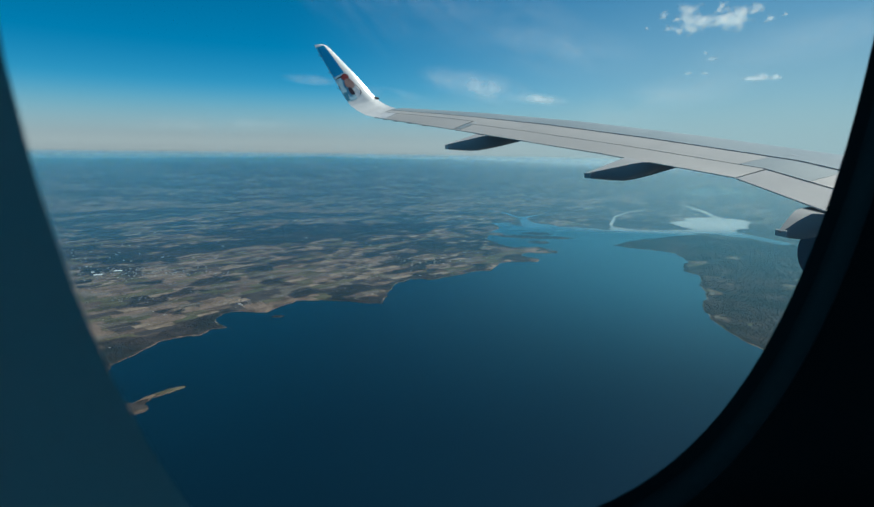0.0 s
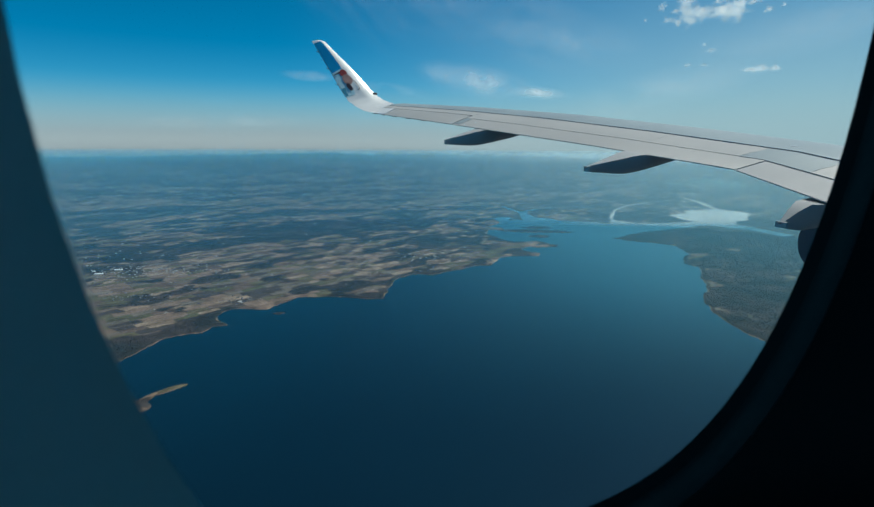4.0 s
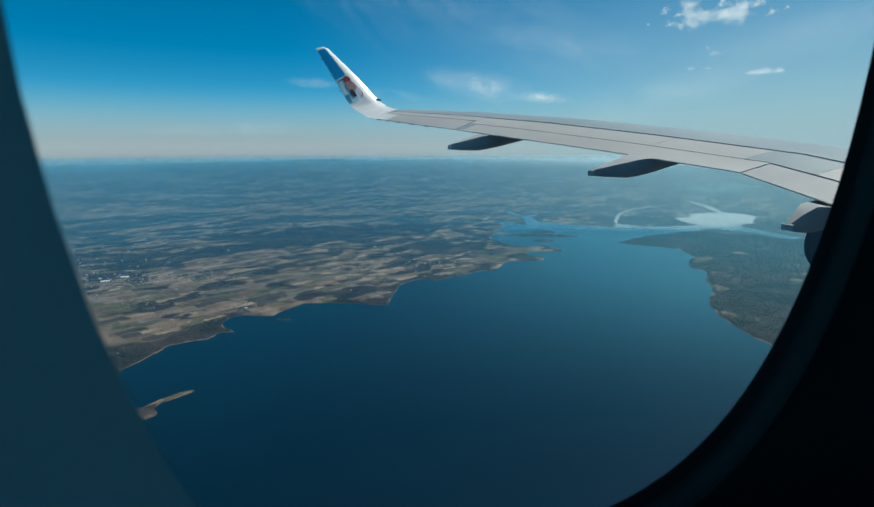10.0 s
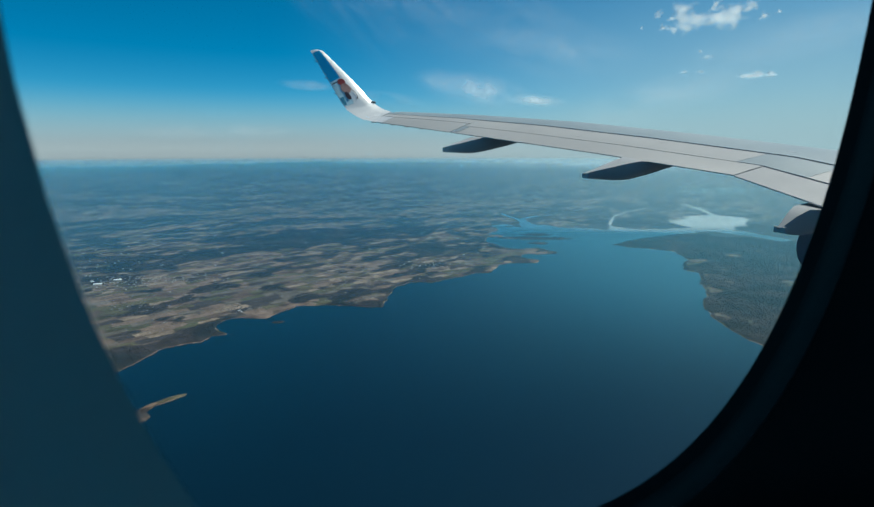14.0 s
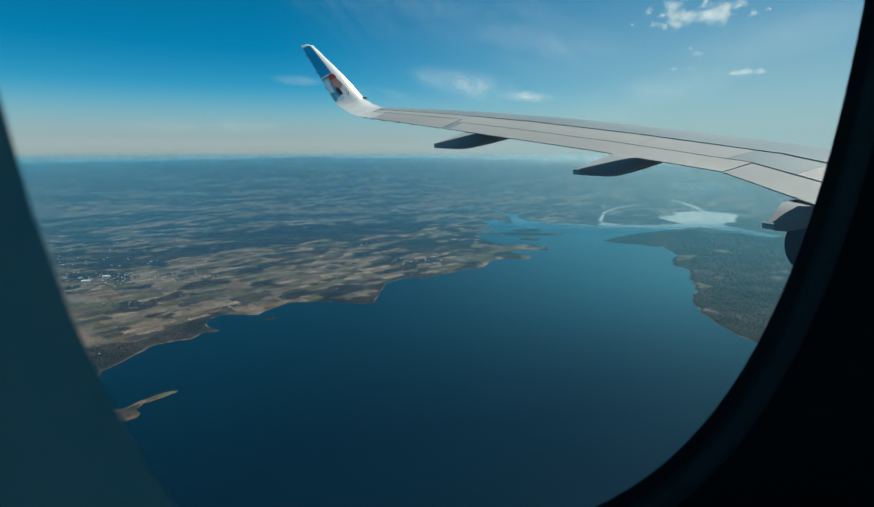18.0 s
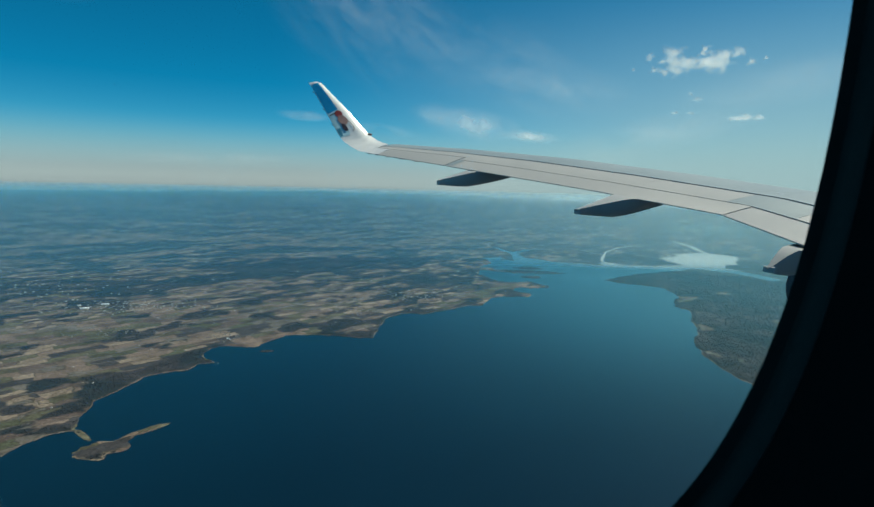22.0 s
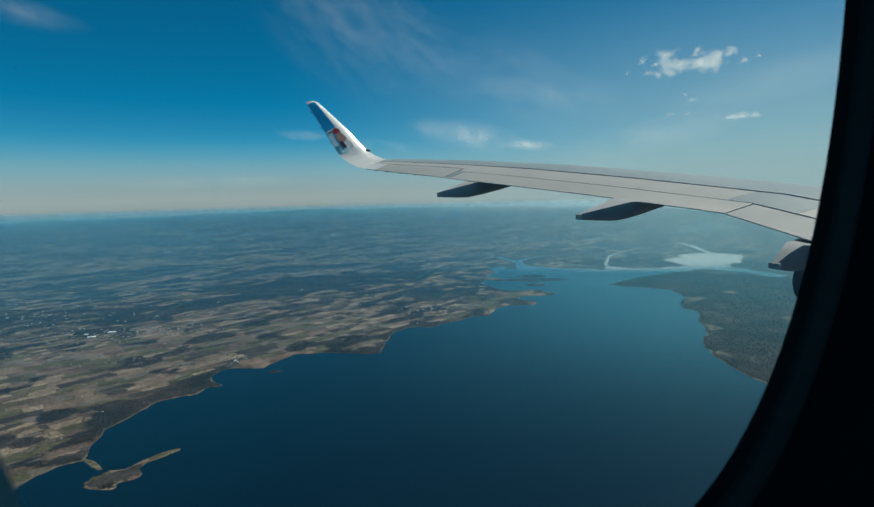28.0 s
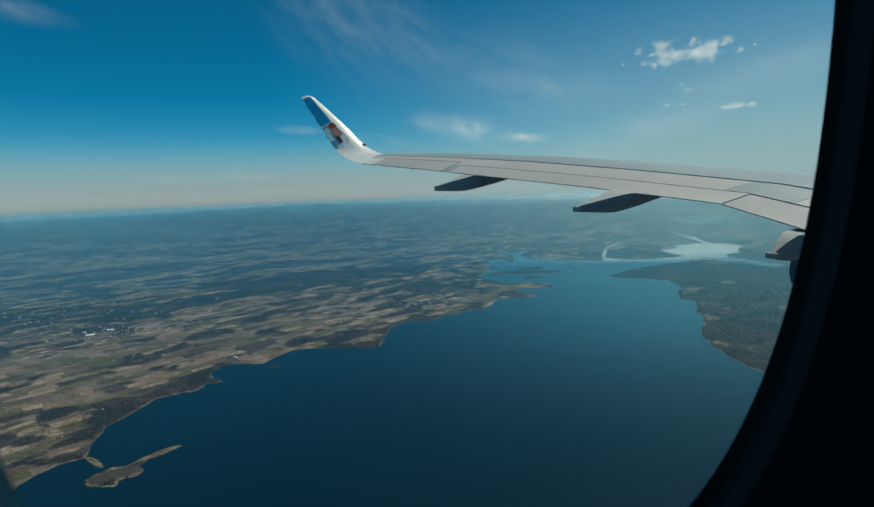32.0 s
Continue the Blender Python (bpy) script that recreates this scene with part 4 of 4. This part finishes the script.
for o in (12.3, 12.9, 13.5, 14.0, 14.4):
    f, o_, z = skin(o, 0.0)
    wick("static_wick", (f + 0.03, o, z - 0.01), (f - 0.10, o, z - 0.02))
for k in (4.6, 5.6, 6.6):
    q = winglet_point(k, 0.0)
    wick("static_wick", q + Vector((0.02, 0, 0)), q + Vector((-0.07, 0, 0.01)))
wick("static_wick", (5.26, 6.8, -0.303), (5.17, 6.8, -0.298))
wick("static_wick", (6.04, 4.21, -0.778), (5.96, 4.21, -0.773))
wing_panel("reflective_marker", 5.58, 5.66, 0.40, 0.415, WHITE, "small white marker plate", 0.004, 0.006)


def fairing(o, f_tail, f_top, f_mid, f_front, z_tail, z_low, z_front, z_top, width):
    """Flap track fairing: a canoe under the wing with a flat sloping tail top."""
    rings = []
    for t in np.linspace(0, 1, 17):
        f = f_tail + (f_front - f_tail) * t
        k = (f_mid - f_tail) / (f_front - f_tail)
        top = z_tail[0] + (z_top - z_tail[0]) * min(1, (f - f_tail) / (f_top - f_tail))
        j = 0.62 * k
        low = z_tail[1] + (z_low - z_tail[1]) * math.sin(min(1, t / j) * math.pi / 2) if t < j else z_low + (z_front - z_low) * ((t - j) / (1 - j)) ** 1.25
        top = max(top, low + 0.02)
        w = width * (0.10 + 0.90 * min(1.0, t / 0.42)) * (1 if t < 0.8 else 1 - 0.35 * (t - 0.8) / 0.2)
        h = top - low
        rings.append([(f, o + w * x, low + h * y) for x, y in ((-0.5, 1.0), (-0.40, 0.66), (-0.30, 0.36), (-0.19, 0.13), (-0.08, 0.02), (0, 0), (0.08, 0.02), (0.19, 0.13), (0.30, 0.36), (0.45, 0.75), (0.56, 1.0 + 0.06 * min(1, t / 0.35) / max(h, 0.05)))])
    body = part("flap_track_fairing", loft(rings), FAIRING_GREY, wing, "grey canoe-shaped flap track fairing")
    tail = [[(f_tail - d, o + width * 0.3 * sc * x, (z_tail[0] + z_tail[1]) / 2 + (z_tail[0] - z_tail[1]) * 0.5 * sc * y) for x, y in ((-0.5, -1), (0.5, -1), (0.5, 1), (-0.5, 1))] for d, sc in ((-0.004, 1.0), (0.02, 0.85))]
    part("tail_cap", loft(tail), FAIRING_GREY, body)


fairing(10.38, 4.44, 5.255, 5.40, 7.1, (0.064, -0.037), -0.047, 0.50, 0.285, 0.42)
fairing(6.8, 5.24, 6.06, 6.38, 8.0, (-0.277, -0.361), -0.387, 0.22, -0.085, 0.50)
fairing(4.21, 6.02, 6.30, 6.63, 8.6, (-0.757, -0.83), -0.873, -0.42, -0.558, 0.50)

# engine, slung under the wing ahead of the innermost fairing
engine = tagged(empty("jet_engine", PLANE @ pose(7.8, 4.75, -1.20)), "dark blue jet engine under the wing", "engine")


def turned(rows, n=28):
    return loft([[(f, r * math.cos(a), r * math.sin(a)) for a in np.linspace(0, 2 * math.pi, n + 1)[:-1]] for f, r in rows])


part("exhaust_cone", turned([(0.2, 0.05), (0.4, 0.2), (0.9, 0.34)]), METAL, engine)
part("nozzle", turned([(0.0, 0.43), (0.25, 0.52), (0.9, 0.66), (1.5, 0.76)]), ENGINE, engine)
part("cowl", turned([(1.4, 0.84), (2.2, 1.0), (3.4, 1.08), (4.4, 1.02), (4.9, 0.92), (5.0, 0.84)]), ENGINE, engine)
part("pylon", loft([[(f, y, z) for y, z in ((-w, 0.3), (w, 0.3), (w, h), (-w, h))] for f, w, h in ((0.9, 0.05, 0.9), (2.0, 0.16, 1.0), (4.0, 0.16, 0.85))]), ENGINE, engine)

# ---- cabin wall with its window ----
GLASS_O, CU, CV, HALF_W, HALF_H, POWER, LOW_H, LOW_POWER = 0.1067, 0.0727, 0.0736, 0.1060, 0.1627, 2.970, 0.172, 2.55
LIP_O, LIP_U, LIP_V, LIP_W, LIP_H, LIP_TOP = 0.0598, 0.1416, 0.0291, 0.1572, 0.1440, 0.22


def outline(grow, o, n=96):
    pts = []
    for a in np.linspace(0, 2 * math.pi, n + 1)[:-1]:
        c, s = math.cos(a), math.sin(a)
        h, e = (HALF_H, 2 / POWER) if s > 0 else (LOW_H, 2 / (LOW_POWER if c > 0 else 4.5))   # rounder at the lower front corner
        pts.append((CU + (HALF_W + grow) * math.copysign(abs(c) ** e, c), o, CV + (h + grow) * math.copysign(abs(s) ** e, s)))
    return pts


def lip(grow, o, n=96):
    """The larger, egg-shaped opening of the inner side panel."""
    pts = []
    for a in np.linspace(0, 2 * math.pi, n + 1)[:-1]:
        c, s = math.cos(a), math.sin(a)
        h = LIP_TOP if s > 0 else LIP_H
        pts.append((LIP_U + (LIP_W + grow) * math.copysign(abs(c) ** (2 / 2.327), c), o, LIP_V + (h + grow) * math.copysign(abs(s) ** (2 / 2.327), s)))
    return pts


def between(a, b_, k, o):
    return [(p[0] + (q[0] - p[0]) * k, o, p[2] + (q[2] - p[2]) * k) for p, q in zip(a, b_)]


cabin = Matrix(PLANE)
window = tagged(empty("window_1", cabin), "oval cabin window with black rubber seal and plastic surround", "window", kind="structure")
part("seal", loft([outline(0.014, GLASS_O + 0.004), outline(0.003, GLASS_O + 0.0012), outline(0.0, GLASS_O), outline(0.002, GLASS_O - 0.003), outline(0.006, GLASS_O - 0.0035), outline(0.009, GLASS_O - 0.006), outline(0.011, GLASS_O - 0.005)], caps=False), RUBBER, window, "black rubber window seal")
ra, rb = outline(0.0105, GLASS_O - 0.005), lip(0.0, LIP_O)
part("reveal", loft([ra, between(ra, rb, 0.10, GLASS_O - 0.007), between(ra, rb, 0.4, GLASS_O - 0.020), between(ra, rb, 0.75, GLASS_O - 0.035), between(ra, rb, 0.96, LIP_O + 0.003), rb], caps=False), REVEAL, window, "moulded plastic reveal, its shade put into the colour")
pane_ob = part("pane", loft([outline(0.004, GLASS_O + 0.0016), outline(0.004, GLASS_O + 0.0018)], caps=True), PANE, window, "clear acrylic pane")
pane_ob.visible_shadow = False


def panel_mesh():
    bm = bmesh.new()
    rows = [lip(0.0, LIP_O), lip(0.004, LIP_O - 0.0016), lip(0.012, LIP_O - 0.003), lip(0.05, LIP_O - 0.004)]
    big = []
    for x, _, z in lip(0.05, 0):
        dx, dz = x - LIP_U, z - LIP_V
        k = min(2.2 / max(1e-6, abs(dx)), (1.0 if dz > 0 else 1.15) / max(1e-6, abs(dz)))
        big.append((LIP_U + dx * k, LIP_O - 0.004, LIP_V + dz * k))
    rows.append(big)
    vs = [[bm.verts.new(p) for p in r] for r in rows]
    for a, c in zip(vs, vs[1:]):
        for i in range(96):
            bm.faces.new((a[i], a[(i + 1) % 96], c[(i + 1) % 96], c[i]))
    return bm


wall = tagged(empty("wall_window_side", cabin), "pale plastic cabin side panel in shade", "wall", kind="structure")
part("side_panel", panel_mesh(), PLASTIC, wall)
# outer skin of the fuselage round the pane
skin_rows = [outline(0.014, GLASS_O + 0.004)]
far = []
for x, _, z in outline(0.014, 0):
    k = min((14.0 if x > CU else 4.0) / max(1e-6, abs(x - CU)), (1.2 if z > CV else 2.2) / max(1e-6, abs(z - CV)))
    far.append((CU + (x - CU) * k, GLASS_O + 0.004, CV + (z - CV) * k))
part("outer_skin", loft([skin_rows[0], far], caps=False), WHITE, wall, "white painted fuselage skin")


def structure_box(name, lo, hi, mat, label, cat):
    ob = box_part(name, lo, hi, mat, None, label)
    ob.matrix_world = cabin
    return tagged(ob, label, cat, kind="structure")


structure_box("floor", (-2.1, -3.5, -1.16), (2.3, 0.054, -1.10), CARPET, "dark blue cabin carpet in shade", "floor")
structure_box("ceiling", (-2.1, -3.5, 1.05), (2.3, 0.054, 1.10), PLASTIC, "pale plastic cabin ceiling", "ceiling")
structure_box("wall_aft", (-2.16, -3.5, -1.16), (-2.10, 0.054, 1.10), PLASTIC, "pale plastic cabin partition", "wall")
structure_box("wall_forward", (2.30, -3.5, -1.16), (2.36, 0.054, 1.10), PLASTIC, "pale plastic cabin partition", "wall")
structure_box("wall_far_lower", (-2.16, -3.56, -1.16), (2.36, -3.50, -0.12), PLASTIC, "pale plastic cabin side wall", "wall")
structure_box("wall_far_upper", (-2.16, -3.56, 0.22), (2.36, -3.50, 1.10), PLASTIC, "pale plastic cabin side wall", "wall")
for k in range(6):
    f0 = -2.16 + k * 0.81
    structure_box("wall_far_pier", (f0, -3.56, -0.12), (f0 + 0.5, -3.50, 0.22), PLASTIC, "pale plastic pier between cabin windows", "wall")
    if k < 5:
        lamp = new("window_daylight", bpy.data.lights.new("window_daylight", "AREA"))
        lamp.data.shape, lamp.data.size, lamp.data.size_y, lamp.data.energy, lamp.data.color = "RECTANGLE", 0.30, 0.33, 1.45, (0.07, 0.58, 1.0)
        lamp.matrix_world = cabin @ look((f0 + 0.655, -3.52, 0.05), (f0 + 0.655, 0, 0.05))

# ---- clouds ----
def ray_place(yaw, el, dist):
    return Vector((math.sin(radians(yaw)) * math.cos(radians(el)), math.cos(radians(yaw)) * math.cos(radians(el)), math.sin(radians(el)))) * dist + Vector((0, 0, EYE))


RAGGED, THIN = "small ragged white cumulus cloud", "faint thin wisp of white cloud"


def tufted(az, el, tufts, mat, label, seed, dist=2600):
    """A ragged cloud of tufts: offset across and up, radius in degrees, and how flat."""
    rng = random.Random(seed)
    side = Vector((math.cos(radians(az)), -math.sin(radians(az)), 0))
    deg = dist * math.pi / 180
    mid = ray_place(az, el, dist)
    ico = bmesh.new()
    bmesh.ops.create_icosphere(ico, subdivisions=2, radius=1)
    iv, jf = [v.co.copy() for v in ico.verts], [[v.index for v in f.verts] for f in ico.faces]
    ico.free()
    verts, faces = [], []
    for u, v, r, flat in tufts:
        for _ in range(int(6 + 10 * r)):
            # a wandering strand of ever smaller puffs
            x, y, z, turn = rng.gauss(0, 0.35) * r, rng.gauss(0, 0.35) * r * flat, rng.uniform(-1, 1) * r, rng.uniform(0, 6.283)
            for k in range(13):
                turn += rng.gauss(0, 0.7)
                x, y = x + 0.15 * r * math.cos(turn), y + 0.13 * r * flat * math.sin(turn)
                size = r * rng.uniform(0.26, 0.50) * (1 - k / 17)
                p = mid + side * ((u + x) * deg) + Vector((0, 0, (v - 0.12 * u + y) * deg)) + side.cross(Vector((0, 0, 1))) * z * deg
                b0 = len(verts)
                for c in iv:
                    w = c * size * deg * rng.uniform(0.8, 1.2)
                    verts.append(p + Vector((w.x * 1.2, w.y, w.z * (0.5 + 0.5 * flat))))
                faces += [[b0 + i for i in f] for f in jf]
    ob = tagged(new("cumulus_cloud", mesh_of("cumulus_cloud", verts, faces, mat, True)), label, "cloud", "clouds", "stuff")
    ob.visible_shadow = False


tufted(24.5, 11.6, ((-4.2, 0.0, 0.34, 0.8), (-3.6, -1.15, 0.32, 0.7), (-2.8, -1.25, 0.38, 0.7), (-2.0, 0.35, 0.75, 1.0), (-1.5, -0.6, 0.75, 0.9), (-0.5, -0.3, 0.65, 0.8), (0.6, 0.8, 0.42, 1.0), (0.6, -0.15, 0.7, 0.9), (1.7, -0.15, 0.85, 0.8),
                    (2.2, 0.6, 0.55, 0.8), (3.2, 0.85, 0.5, 0.6), (4.2, 0.1, 0.32, 0.9), (5.4, 0.5, 0.2, 0.7), (-5.5, -1.2, 0.16, 0.8), (-2.9, -0.35, 0.3, 0.6)), CLOUD, RAGGED, 9)
tufted(24.5, 8.3, ((-0.4, 0.35, 0.22, 0.7), (0.2, -0.1, 0.35, 0.4), (-1.7, -1.5, 0.30, 0.4), (-0.2, -1.4, 0.28, 0.4), (4.4, -1.3, 0.7, 0.35), (5.4, -1.2, 0.5, 0.35), (3.4, -1.55, 0.5, 0.25)), FAINT_CLOUD, RAGGED, 5)
def cirrus(az, el, w, h, tilt, thick, seed, streak=5.0, ragged=0.55, octaves=4, dist=2700):
    """A thin sheet of ice cloud, combed along its length; w and h are its half sizes in degrees, tilt its rise per degree."""
    nu, nv, dist = 90, 46, dist - 14 * seed   # no two sheets at one distance
    U, V = np.meshgrid(np.linspace(-1, 1, nu), np.linspace(-1, 1, nv))
    soft = np.clip(1 - np.hypot(U, V), 0, 1) ** 1.3
    grain = fractal(U * w / streak + 31 * seed, V * h * 3 / streak + U * w * 0.1, octaves, seed) * 0.6 + fractal(U * w / streak * 2.5 - 7 * seed, V * h * 6 / streak, octaves, seed + 9) * 0.4
    D = np.clip(soft * np.clip((grain - ragged + 0.25) * 3.2, 0, 1.4), 0, 1) * thick
    A, E = np.radians(az + U * w), np.radians(el + V * h + U * w * tilt)
    P = np.stack([np.sin(A) * np.cos(E) * dist, np.cos(A) * np.cos(E) * dist, np.sin(E) * dist + EYE], -1).reshape(-1, 3)
    idx = np.arange(nu * nv).reshape(nv, nu)
    F = np.stack([idx[:-1, :-1], idx[:-1, 1:], idx[1:, 1:], idx[1:, :-1]], -1).reshape(-1, 4)
    me = mesh_of("cirrus_cloud", P.tolist(), F.tolist(), CIRRUS, True)
    me.attributes.new("thickness", "FLOAT", "POINT").data.foreach_set("value", D.ravel().astype(np.float32))
    me.normals_split_custom_set_from_vertices([(0, 0, 1)] * len(P))
    ob = tagged(new("cirrus_cloud", me), THIN, "cloud", "clouds", "stuff")
    ob.visible_shadow = False


for k, shape in enumerate(((9.4, 4.8, 3.4, 0.7, -0.10, 0.55), (3.0, 6.0, 6.5, 1.9, -0.16, 0.42), (-5.5, 5.0, 4.5, 0.8, -0.12, 0.28), (-13.5, 6.2, 3.2, 0.6, -0.05, 0.30), (-22.0, 1.7, 8.0, 0.8, 0.02, 0.22),
                           (-36.0, 15.2, 5.0, 1.3, -0.12, 0.14), (-10.0, 16.0, 10.0, 6.5, -0.55, 0.10), (-3.0, 15.5, 9.0, 6.0, -0.5, 0.10), (11.0, 9.5, 10.0, 3.0, -0.1, 0.13), (6.0, 12.5, 11.0, 4.5, -0.2, 0.08))):
    cirrus(*shape, 3 + k)
# streaks of the broad milky veil towards the sun
cirrus(20.0, 4.6, 10.0, 2.2, 0.20, 0.22, 43, 9.0, 0.50, 3)
cirrus(33.0, 9.5, 12.0, 2.5, 0.15, 0.14, 41, 9.0, 0.50, 3)
